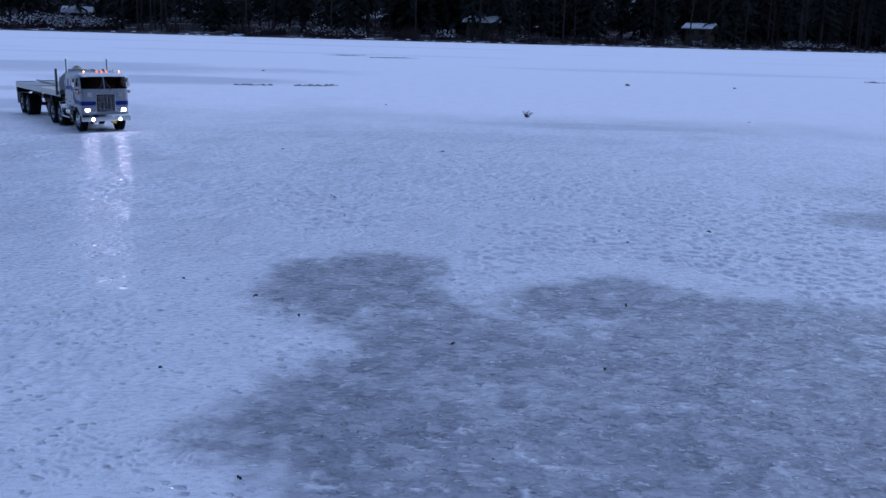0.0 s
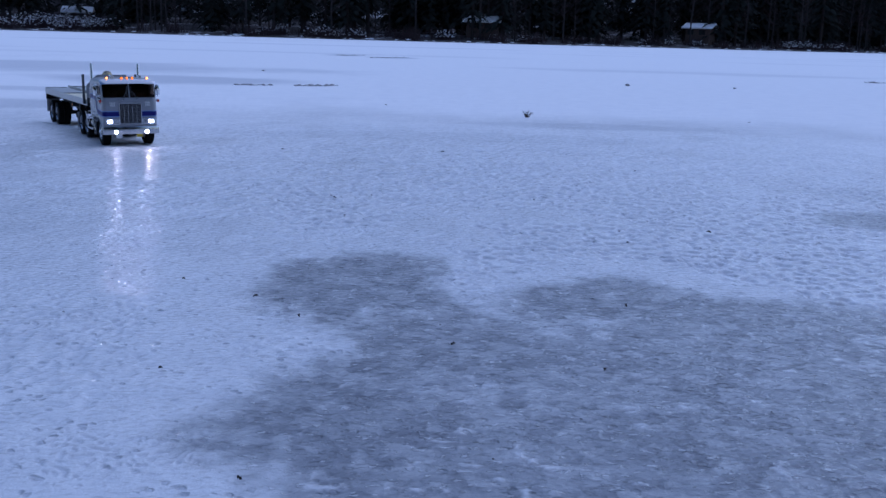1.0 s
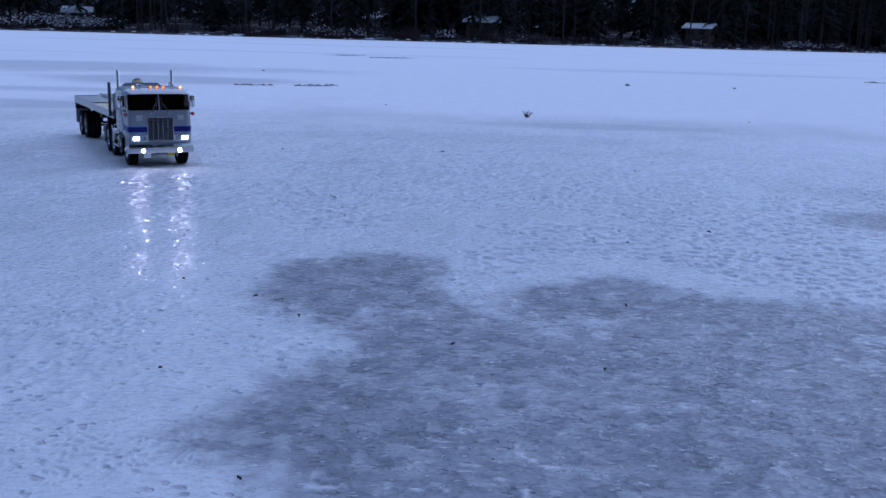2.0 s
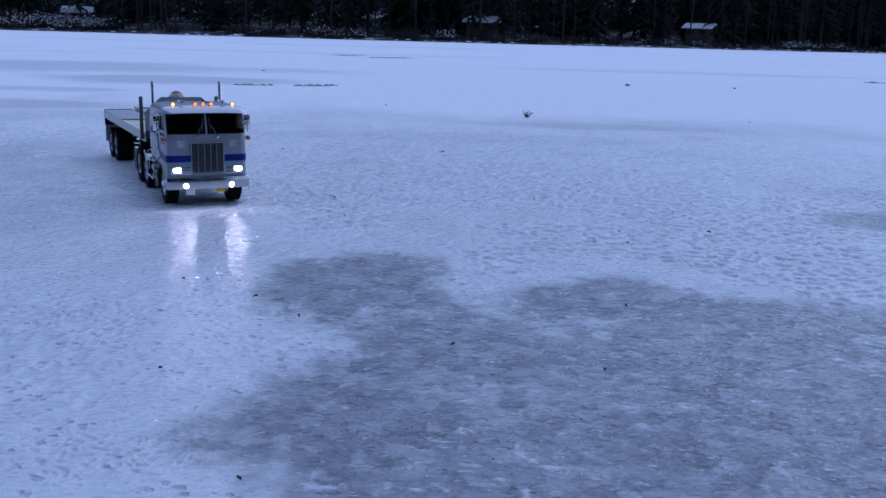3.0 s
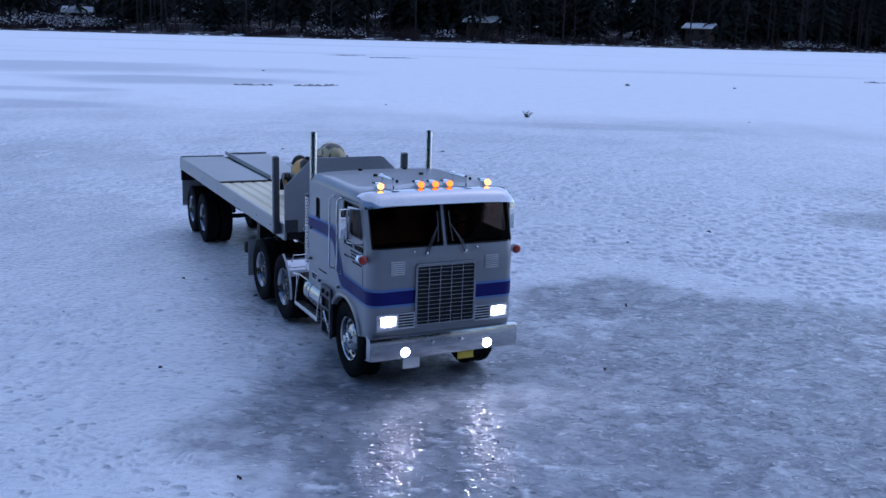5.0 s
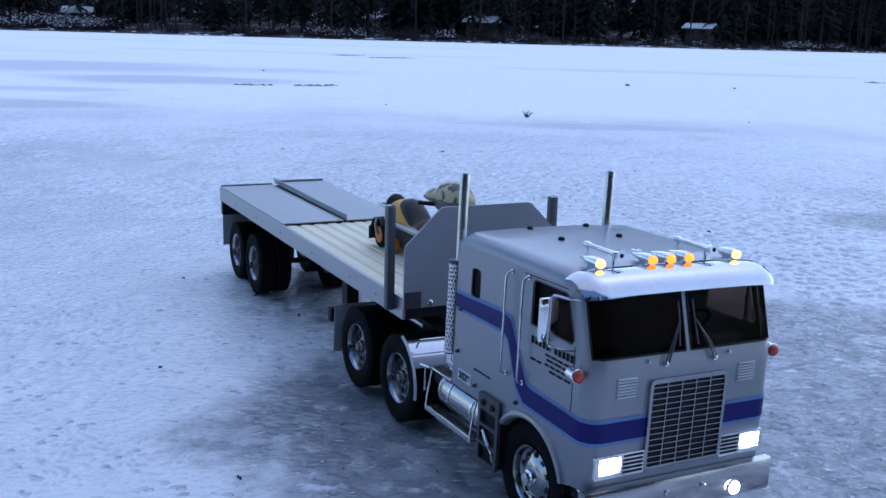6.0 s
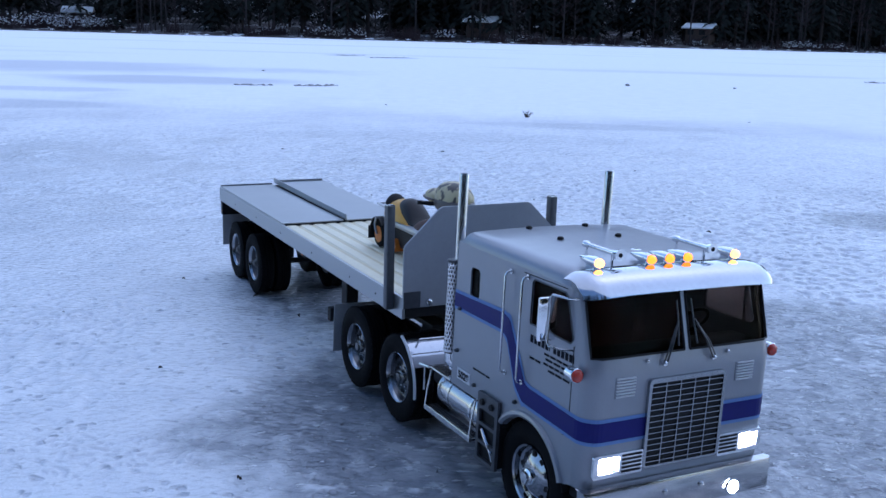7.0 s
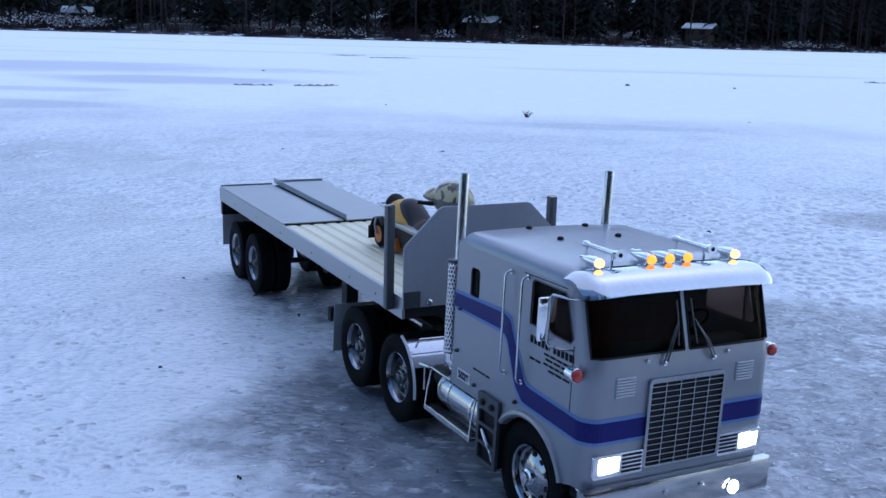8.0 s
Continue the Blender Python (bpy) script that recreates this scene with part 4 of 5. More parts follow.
# ================= the flatbed trailer =================
def build_trailer():
    tl = empty("flatbed_trailer", "long model flatbed trailer with cream deck and folded metal ramps", "model trailer")
    deck = part("deck", box(-0.324, 0.043, -0.0795, 0.0795, 0.1175, 0.1252), M_DECK, tl, "cream ribbed plastic deck")
    for i in range(9):
        y = -0.0704 + i * 0.0176
        bm = sheet([[(x, y - 0.0068, 0.1252), (x, y - 0.0052, 0.1262), (x, y + 0.0052, 0.1262), (x, y + 0.0068, 0.1252)] for x in (-0.324, 0.043)], 0.0)
        part("deck_rib", bm, M_RIB, tl)
    for g in (-1, 1):
        rail = part("side_rail", box(-0.6405, 0.043, *sorted((g * 0.0795, g * 0.0826)), 0.1075, 0.1278, 0.0006), M_ALU, tl, "aluminium side rail with dark dots for small holes")
        # dark discs stand in for the shaded insides of small holes
        for x in (-0.55, -0.44, -0.33, -0.21, -0.09, -0.02):
            part("screw", lathe([(g * 0.0825, 0.0013), (g * 0.0829, 0.001)], "Y", (x, 0, 0.1165), 8), M_INK, rail)
    part("rear_board", box(-0.6435, -0.6405, -0.0826, 0.0826, 0.1075, 0.1275, 0.0005), M_ALU, tl)
    part("subfloor", box(-0.64, -0.324, -0.0795, 0.0795, 0.114, 0.1245), M_FRAME, tl)
    for y in (-0.024, 0.024):
        part("main_beam", box(-0.63, 0.03, y - 0.004, y + 0.004, 0.0925, 0.1172, 0.0006), M_FRAME, tl, "dark steel main beam")
    for i in range(12):
        x = -0.6 + i * 0.052
        part("cross_beam", box(x - 0.002, x + 0.002, -0.0794, 0.0794, 0.1085, 0.1172), M_FRAME, tl)
    # folded ramps lying on the tail
    ra = part("ramp", box(-0.6405, -0.3245, -0.0812, -0.0008, 0.1279, 0.1292, 0.0003), M_ALU, tl, "flat aluminium ramp folded onto the deck")
    part("ramp_lip", box(-0.6425, -0.6405, -0.0812, -0.0008, 0.1279, 0.1312, 0.0003), M_ALU, ra)
    rows = []
    for k in range(9):
        x = -0.6405 + 0.316 * k / 8
        z = 0.1292 + 0.003 * (1 - k / 8) ** 1.4
        rows.append([(x, y, z) for y in (0.0035, 0.03, 0.056, 0.0815)])
    rb = part("ramp", sheet(rows, 0.0012), M_ALU, tl, "bent aluminium ramp lifted at its tail", 30)
    lip = []
    for k in range(9):
        x = -0.6405 + 0.316 * k / 8
        z = 0.1288 + 0.003 * (1 - k / 8) ** 1.4
        lip.append([(x, 0.0032, z), (x, 0.003, z + 0.0075)])
    part("ramp_flange", sheet(lip, 0.0014), M_ALU, rb, "upturned grey edge")
    part("ramp_lip", box(-0.6425, -0.6405, 0.0035, 0.0815, 0.131, 0.1352, 0.0003), M_ALU, rb)
    # headboard and corner posts
    out = [(-0.0826, 0.118), (0.0826, 0.118), (0.0826, 0.1735), (0.0815, 0.1765), (0.048, 0.2085), (0.0445, 0.21), (-0.0445, 0.21), (-0.048, 0.2085), (-0.0815, 0.1765), (-0.0826, 0.1735)]
    hb = part("headboard", slab(out, "x", 0.0435, 0.0022), M_PANEL, tl, "grey headboard with slanted top corners")
    for g in (-1, 1):
        part("corner_bracket", box(0.0457, 0.0467, *sorted((g * 0.066, g * 0.0826)), 0.1182, 0.1335), M_DARKPOST, hb)
        part("bolt", lathe([(0.0456, 0.0032), (0.0475, 0.003), (0.0482, 0.0018)], "X", (0, g * 0.0572, 0.1225), 14), M_STEEL, hb)
        post = part("stake_post", box(0.0175, 0.0255, *sorted((g * 0.0829, g * 0.0905)), 0.1125, 0.2095, 0.0007), M_DARKPOST, tl, "dark grey square stake post", 40)
        part("post_cap", box(0.018, 0.025, *sorted((g * 0.0834, g * 0.09)), 0.2094, 0.2102), M_STEEL, post)
    part("nose_beam", box(0.03, 0.0432, -0.079, 0.079, 0.108, 0.1172, 0.001), M_FRAME, tl)
    part("coupling_pan", box(-0.06, 0.03, -0.045, 0.045, 0.0905, 0.094, 0.001), M_FRAME, tl)
    # landing legs
    for g in (-1, 1):
        leg = part("landing_leg", box(-0.168, -0.152, *sorted((g * 0.048, g * 0.062)), 0.05, 0.1085, 0.001), M_FRAME, tl, "black landing leg")
        part("leg_foot", box(-0.171, -0.149, *sorted((g * 0.046, g * 0.064)), 0.046, 0.05, 0.0005), M_FRAME, leg)
        part("leg_brace", tube([(-0.168, g * 0.055, 0.08), (-0.2, g * 0.04, 0.107)], 0.002, 6), M_FRAME, leg)
    part("crank_shaft", lathe([(-0.062, 0.002), (0.062, 0.002)], "Y", (-0.16, 0, 0.082), 8), M_FRAME, tl)
    part("tool_box", box(-0.385, -0.345, -0.045, 0.045, 0.076, 0.0925, 0.003), M_FRAME, tl, "dark box slung under the bed")
    part("amber_reflector", lathe([(-0.047, 0.004), (-0.045, 0.004)], "Y", (-0.355, 0, 0.084), 12), M_ORANGE, tl, "small orange reflector")
    # bogie
    for x in (-0.49, -0.584):
        part("axle", lathe([(-0.034, 0.004), (0.034, 0.004)], "Y", (x, 0, WHEEL_R), 10), M_FRAME, tl)
    for g in (-1, 1):
        part("spring_hanger", box(-0.6, -0.47, *sorted((g * 0.02, g * 0.028)), 0.05, 0.0925, 0.002), M_FRAME, tl)
        part("mud_flap", box(-0.638, -0.6368, *sorted((g * 0.032, g * 0.0805)), 0.039, 0.088, 0.0003), M_FLAP, tl, "grey rubber mud flap")
    lb = part("lamp_bar", box(-0.6425, -0.632, -0.0815, 0.0815, 0.0865, 0.1068, 0.001), M_BLACK, tl, "black rear lamp bar")
    for y in (-0.077, -0.07, 0.07, 0.077):
        part("tail_lamp", lathe([(-0.6436, 0.0026), (-0.6424, 0.0026)], "X", (0, y, 0.0975), 10), M_RED, lb)
    for x in (-0.6385, -0.6355):
        for g in (-1, 1):
            part("amber_dot", lathe([(g * 0.0813, 0.0011), (g * 0.0819, 0.0011)], "Y", (x, 0, 0.1 if x < -0.637 else 0.093), 8), M_ORANGE, lb)
    wheels = [make_wheel(tl, x, g * 0.0525, False, False) for x in (-0.49, -0.584) for g in (-1, 1)]
    return tl, wheels


TRAILER, TRAILER_WHEELS = build_trailer()


# ================= the toy on the deck =================
def build_scooter():
    """Its own space: rear wheel on the deck at x 0, forward +x, deck at z 0."""
    sc = empty("toy_snow_scooter", "yellow and black toy scooter with beige fairing on the deck", "toy scooter")
    for y in (-0.017, 0.017):
        w = part("wheel", lathe([(-0.0055, 0.0085), (-0.0055, 0.0135), (-0.004, 0.0152), (0.004, 0.0152), (0.0055, 0.0135), (0.0055, 0.0085)], "Y", (0, y, 0.0152), 24), M_RUBBER, sc, "knobbly black wheel with orange hub", 40)
        part("hub", lathe([(y - 0.0062, 0.003), (y - 0.006, 0.0095), (y + 0.006, 0.0095), (y + 0.0062, 0.003)], "Y", (0, 0, 0.0152), 18), M_ORANGE, w, "orange hub")
        arc = [(0.0195 * math.cos(radians(a)), 0.0155 + 0.0195 * math.sin(radians(a))) for a in range(40, 200, 12)]
        fen = part("fender", sheet([[(x, y + d, z) for x, z in arc] for d in (-0.008, 0.008)], 0.0012), M_BLACK, sc, "black rear mudguard", 40)
        part("fender_flap", box(-0.0245, -0.0232, y - 0.008, y + 0.008, 0.006, 0.021, 0.0003), M_BLACK, fen)
        part("strut", tube([(0.0, y - 0.0075, 0.0152), (-0.004, y - 0.0085, 0.026), (-0.002, y - 0.0075, 0.034)], 0.0014, 8), M_ALU, sc, "bright shock strut")
    part("rear_axle", lathe([(-0.017, 0.003), (0.017, 0.003)], "Y", (0, 0, 0.0152), 10), M_FRAME, sc)
    part("track_body", box(0.01, 0.15, -0.013, 0.013, 0.0045, 0.03, 0.005), M_FRAME, sc, "dark belly of the toy", 40)
    part("side_panel", box(0.0, 0.15, -0.019, 0.019, 0.0285, 0.036, 0.003), M_ALU, sc, "silver running board", 40)
    for x in (0.03, 0.125):
        part("roller", lathe([(-0.018, 0.0075), (0.018, 0.0075)], "Y", (x, 0, 0.0078), 16), M_ORANGE, sc)
    rack = tube([(0.01, -0.015, 0.045), (-0.022, -0.014, 0.046), (-0.024, 0.0, 0.046), (-0.022, 0.014, 0.046), (0.01, 0.015, 0.045)], 0.0016, 8)
    part("rear_rack", rack, M_WHITE, sc, "pale tubular rear rack", 40)

    def saddle(x0, x1, lift, half):
        rows = []
        for k in range(13):
            t = k / 12
            x = x0 + (x1 - x0) * t
            top = lift * (0.62 + 0.38 * math.sin(math.pi * min(1, 0.15 + t * 1.0)))
            w = half * (0.75 + 0.35 * math.sin(math.pi * (0.1 + 0.85 * (1 - t))))
            row = []
            for i in range(13):
                a = math.pi * i / 12
                row.append((x, -w * math.cos(a), 0.036 + (top - 0.036) * math.sin(a) ** 0.6))
            rows.append(row)
        return sheet(rows, 0.0)

    body = part("seat_base", saddle(-0.006, 0.075, 0.0575, 0.0165), M_YELLOW, sc, "yellow-orange seat sides", 50)
    part("seat", saddle(0.014, 0.079, 0.0605, 0.0135), M_SEAT, sc, "black padded seat", 50)
    part("seat_back", saddle(-0.012, 0.008, 0.0595, 0.0125), M_SEAT, sc, "black rear seat pad", 50)
    part("tank", saddle(0.072, 0.135, 0.048, 0.016), M_INTERIOR, sc, "dark red tank cover", 50)
    part("steering_stem", tube([(0.1, 0, 0.045), (0.118, 0, 0.066), (0.128, 0, 0.08)], 0.0035, 10), M_STEEL, sc, "bright steering stem", 40)
    bars_ = tube([(0.118, -0.03, 0.071), (0.121, -0.015, 0.069), (0.122, 0.0, 0.068), (0.121, 0.015, 0.069), (0.118, 0.03, 0.071)], 0.0022, 8)
    part("handlebar", bars_, M_BLACK, sc, smooth=40)

    def shell(cx, cy, cz, rx, ry, rz, n=14, m=9, flat=0.0):
        bm = bmesh.new()
        rings = []
        for k in range(m + 1):
            b = math.pi * k / m
            ring = []
            for i in range(n):
                a = 2 * math.pi * i / n
                ring.append(bm.verts.new((cx + rx * math.cos(b) * (1 + 0.1 * math.sin(a)), cy + ry * math.sin(b) * math.cos(a), cz + rz * math.sin(b) * math.sin(a) * (1 - flat if math.sin(a) < 0 else 1))))
            rings.append(ring)
        for ra_, rb_ in zip(rings, rings[1:]):
            for i in range(n):
                bm.faces.new((ra_[i], ra_[(i + 1) % n], rb_[(i + 1) % n], rb_[i]))
        bmesh.ops.remove_doubles(bm, verts=bm.verts, dist=1e-6)
        return bm

    part("fairing", shell(0.14, 0, 0.0755, 0.03, 0.0165, 0.0185, flat=0.3), M_BEIGE, sc, "rounded beige fairing", 60)
    part("fairing_nose", shell(0.107, 0.0, 0.0735, 0.022, 0.013, 0.0085), M_BEIGE, sc, "beige snout of the fairing", 60)
    part("fairing_patch", shell(0.142, -0.0006, 0.0702, 0.0315, 0.0176, 0.0125, flat=0.1), M_BROWN, sc, "brown camouflage patch", 60)
    part("fairing_stripe", shell(0.105, -0.001, 0.0722, 0.0222, 0.0137, 0.0028), M_BROWN, sc, "brown camouflage patch", 60)
    return sc


SCOOTER = build_scooter()
SCOOTER_ON_DECK = pose(-0.17, 0.005, 0.1266)


# ================= the far shore =================
def shore_y(x):
    return 101.0 + 0.6 * np.maximum(0.0, np.asarray(x, float) - 4.0) + 1.6 * np.sin(np.asarray(x, float) * 0.11) - 0.9 * np.sin(np.asarray(x, float) * 0.043)


def bank_z(x, d):
    """Height of the bank, d metres behind the waterline."""
    lump = fbm(np.asarray(x) * 0.09 + 50, np.asarray(d) * 0.12, 3) - 0.5
    return 0.1 * smooth_step(0, 1.5, d) + 0.055 * np.maximum(0, d) + 0.9 * lump * smooth_step(1, 12, d) + 0.35 * np.maximum(0, d - 38)


def grid_mesh(name, verts, nu, nv, material, label, category, close=False):
    me = bpy.data.meshes.new(name)
    i, j = np.meshgrid(np.arange(nu - 1), np.arange(nv - 1), indexing="ij")
    quads = np.stack([i * nv + j, i * nv + j + 1, (i + 1) * nv + j + 1, (i + 1) * nv + j], -1).reshape(-1, 4)
    me.from_pydata(verts.reshape(-1, 3).tolist(), [], quads.tolist())
    me.polygons.foreach_set("use_smooth", [True] * len(me.polygons))
    me.materials.append(material)
    return tagged(new(name, me), label, category, kind="structure")


def build_bank():
    xs, ds = np.linspace(-130, 150, 220), np.concatenate([np.linspace(-0.6, 12, 36), np.linspace(13, 90, 40)])
    x, d = np.meshgrid(xs, ds, indexing="ij")
    z = bank_z(x, d) - np.where(d < 0, 0.15, 0.0)
    grid_mesh("far_bank", np.stack([x, shore_y(x) + d, z], -1), len(xs), len(ds), M_BANK, "wooded far bank with patches of snow", "bank")


build_bank()
RNG = np.random.RandomState(11)


def spruce_arrays(height, seed, whorls=26, low=0.06):
    """A spruce's drooping sprays as plain triangles, and its trunk's size."""
    g = np.random.RandomState(seed)
    tris = []
    for w in range(whorls):
        f = low + (1 - low) * (w / whorls) ** 0.9
        reach = (1 - f) ** 0.85 * height * 0.19 * g.uniform(0.75, 1.15) + 0.15
        for b in range(9):
            if g.rand() < 0.12:
                continue
            a = 2 * math.pi * (b / 9 + g.rand() * 0.11) + w
            z0 = f * height + g.uniform(-0.25, 0.25)
            for k in range(4):
                r0, r1 = reach * (0.12 + 0.22 * k), reach * (0.42 + 0.2 * k) * g.uniform(0.85, 1.1)
                da = g.uniform(-0.22, 0.22)
                zz = z0 - 0.32 * r0 + g.uniform(-0.12, 0.12)
                w2 = 0.22 + 0.10 * reach * g.uniform(0.6, 1.2)
                c, s = math.cos(a + da), math.sin(a + da)
                tris.append([(c * r0 - s * w2 * 0.5, s * r0 + c * w2 * 0.5, zz + 0.05), (c * r0 + s * w2 * 0.5, s * r0 - c * w2 * 0.5, zz + 0.05), (c * r1, s * r1, zz - 0.42 * (r1 - r0) - 0.12)])
    return np.array(tris)


def mesh_of(name, tris, material):
    me = bpy.data.meshes.new(name)
    n = len(tris)
    me.from_pydata(np.asarray(tris).reshape(-1, 3).tolist(), [], np.arange(n * 3).reshape(n, 3).tolist())
    me.materials.append(material)
    return me


def make_spruce(seed, height):
    t = empty("spruce_tree", "tall dark spruce tree on the snowy shore", "tree", "spruces on the far shore")
    r = height * 0.011
    bark = M_PALEBARK if seed % 3 == 0 else M_BARK
    part("trunk", tube([(0, 0, -0.4), (0.03, 0.02, height * 0.3), (-0.02, 0.03, height * 0.65), (0, 0, height * 0.97)], [r * 1.15, r * 0.9, r * 0.5, r * 0.08], 8), bark, t, "straight bare lower trunk")
    crown = new("crown", mesh_of("crown", spruce_arrays(height, seed, low=0.1 + 0.05 * (seed % 4)), M_TREE))
    crown.parent = t
    return t


def make_bare_tree(seed, height):
    g = random.Random(seed)
    t = empty("bare_tree", "slender leafless tree with pale trunk on the shore", "tree", "bare trees on the far shore")
    part("trunk", tube([(0, 0, -0.4), (g.uniform(-0.1, 0.1), 0, height * 0.35), (g.uniform(-0.3, 0.3), 0, height * 0.7), (g.uniform(-0.4, 0.4), 0, height)], [0.1, 0.085, 0.05, 0.01], 7), M_PALEBARK, t, "pale grey trunk")
    bm = bmesh.new()
    for k in range(26):
        z, a = height * g.uniform(0.3, 0.95), g.uniform(0, 2 * math.pi)
        n = (1.1 - z / height) * height * 0.25
        add_tube(bm, [(0, 0, z), (math.cos(a) * n * 0.5, math.sin(a) * n * 0.5, z + n * 0.35), (math.cos(a + 0.3) * n, math.sin(a + 0.3) * n, z + n * 0.9)], [0.03, 0.018, 0.006], 4)
    part("crown", bm, M_TWIG, t, "thin bare branches")
    return t


def make_bush(seed, snowy):
    g = random.Random(seed)
    t = empty("shore_bush", "low leafless bush dusted with snow at the waterline" if snowy else "low dark leafless bush at the waterline", "bush", "bushes on the far shore")
    tw, sn = bmesh.new(), bmesh.new()
    for k in range(60):
        a, n = g.uniform(0, 2 * math.pi), g.uniform(0.5, 1.7)
        bx, by = g.gauss(0, 0.8), g.gauss(0, 0.4)
        lean = g.uniform(0.15, 0.7)
        q = [(bx, by, -0.1), (bx + math.cos(a) * n * lean * 0.4, by + math.sin(a) * n * lean * 0.4, n * 0.55), (bx + math.cos(a) * n * lean, by + math.sin(a) * n * lean, n)]
        add_tube(tw, q, [0.03, 0.022, 0.008], 3)
        if snowy and k % 2 == 0:
            m = Vector(q[1]).lerp(Vector(q[2]), g.uniform(0.0, 0.8))
            s = g.uniform(0.04, 0.1)
            bmesh.ops.create_icosphere(sn, subdivisions=1, radius=s, matrix=Matrix.Translation(m) @ Matrix.Diagonal((1.6, 1.2, 0.6, 1)))
    part("brushwood", tw, M_TWIG, t, "thin brown twigs")
    if snowy:
        tagged(part("snow_dust", sn, M_SNOW, t, "small clods of snow"), kind="stuff")
    else:
        sn.free()
    return t


def make_stone(seed):
    g = random.Random(seed)
    st = empty("shore_stone", "grey shore stone with a cap of snow", "stone", "stones along the waterline")
    bm = bmesh.new()
    bmesh.ops.create_icosphere(bm, subdivisions=2, radius=0.4)
    for v in bm.verts:
        v.co *= 1 + 0.35 * (noise.noise(v.co * 2.3 + Vector((seed, 0, 0))))
        v.co.z *= 0.6
    part("rock", bm, M_STONE, st, "rough grey rock")
    cap = bmesh.new()
    bmesh.ops.create_icosphere(cap, subdivisions=2, radius=0.36)
    for v in cap.verts:
        v.co *= 1 + 0.25 * (noise.noise(v.co * 2.0 + Vector((seed, 4, 0))))
        v.co.z = max(0.0, v.co.z) * 0.35 + 0.12
    part("snow_cap", cap, M_SNOW, st, "white snow cap")
    return st


def make_cottage(name, label, w, d, h, rise):
    c = empty(name, label, "cottage")
    part("wall", box(-w / 2, w / 2, -d / 2, d / 2, -0.6, h, 0.03), M_COTTAGE, c, "dark wooden walls")
    roof = sheet([[(-w / 2 - 0.4, -d / 2 - 0.5, h - 0.1), (-w / 2 - 0.4, 0, h + rise), (-w / 2 - 0.4, d / 2 + 0.5, h - 0.1)], [(w / 2 + 0.4, -d / 2 - 0.5, h - 0.1), (w / 2 + 0.4, 0, h + rise), (w / 2 + 0.4, d / 2 + 0.5, h - 0.1)]], 0.16)
    part("roof", roof, M_SNOW, c, "roof under smooth snow")
    for x in (-w * 0.28, w * 0.2):
        win = part("window", box(x - 0.45, x + 0.45, -d / 2 - 0.05, -d / 2 + 0.02, h * 0.4, h * 0.8, 0.01), M_COTTAGE, c, "small dark window")
        part("pane", box(x - 0.38, x + 0.38, -d / 2 - 0.065, -d / 2 - 0.045, h * 0.43, h * 0.77), M_BLACK, win)
    return c


def put(maker_list, count, x0, x1, d0, d1, keep=None, s0=0.8, s1=1.25):
    """Scatters copies of the made things over a stretch of the bank."""
    for k in range(count):
        x, d = RNG.uniform(x0, x1), RNG.uniform(d0, d1)
        if keep and not keep(x, d):
            continue
        src = maker_list[k % len(maker_list)]
        s = RNG.uniform(s0, s1)
        ob = copy_thing(src, pose(x, float(shore_y(x)) + d, float(bank_z(x, d)) - 0.05, 0, 0, RNG.uniform(0, 360)))
        ob.scale = (s, s, s)


def drop_first(things):
    """Takes the first of each kind back out, once its copies stand."""
    for t in things:
        for o in (*t.children_recursive, t):
            bpy.data.objects.remove(o)


def build_far_woods(name, label, count, region, seed):
    """Woods too deep to count, as one joined mass of spruces."""
    g = np.random.RandomState(seed)
    kinds = [spruce_arrays(h, 60 + i, 18, 0.03) for i, h in enumerate((13.0, 16.0, 19.0))]
    out = []
    for k in range(count):
        x, y, z = region(g)
        a, s = g.uniform(0, 6.28), g.uniform(0.8, 1.2)
        t = kinds[k % 3] * s
        c, q = math.cos(a), math.sin(a)
        out.append(np.stack([t[..., 0] * c - t[..., 1] * q + x, t[..., 0] * q + t[..., 1] * c + y, t[..., 2] + z], -1))
    ob = new(name, mesh_of(name, np.concatenate(out), M_TREE))
    return tagged(ob, label, "woods", kind="stuff")


def far_region(g):
    x, d = g.uniform(-110, 130), g.uniform(9, 55)
    return x, float(shore_y(x)) + d, float(bank_z(x, d)) - 0.3


def near_region(g):
    """Unseen woods added behind the viewer and round the lake's ends, for dark reflections."""
    a = g.uniform(80, 280)
    r = g.uniform(16, 30) if 115 < a < 245 else g.uniform(70, 100)
    return math.sin(radians(a)) * r, math.cos(radians(a)) * r, -0.2


build_far_woods("far_woods", "dense dark spruce woods behind the far shore", 330, far_region, 3)
build_far_woods("home_woods", "unseen spruce woods added along the near shore for dark reflections", 170, near_region, 4)
x_, y_ = np.meshgrid(np.linspace(-160, 180, 60), np.linspace(0, 1, 8), indexing="ij")
wall_xyz = np.stack([x_, shore_y(x_) + 62 + 25 * y_, -1 + 46 * y_ + 6 * (fbm(x_ * 0.08, y_ * 3, 3) - 0.5)], -1)
grid_mesh("backdrop", wall_xyz, 60, 8, M_TREE, "dark wooded hillside closing the view", "hillside")

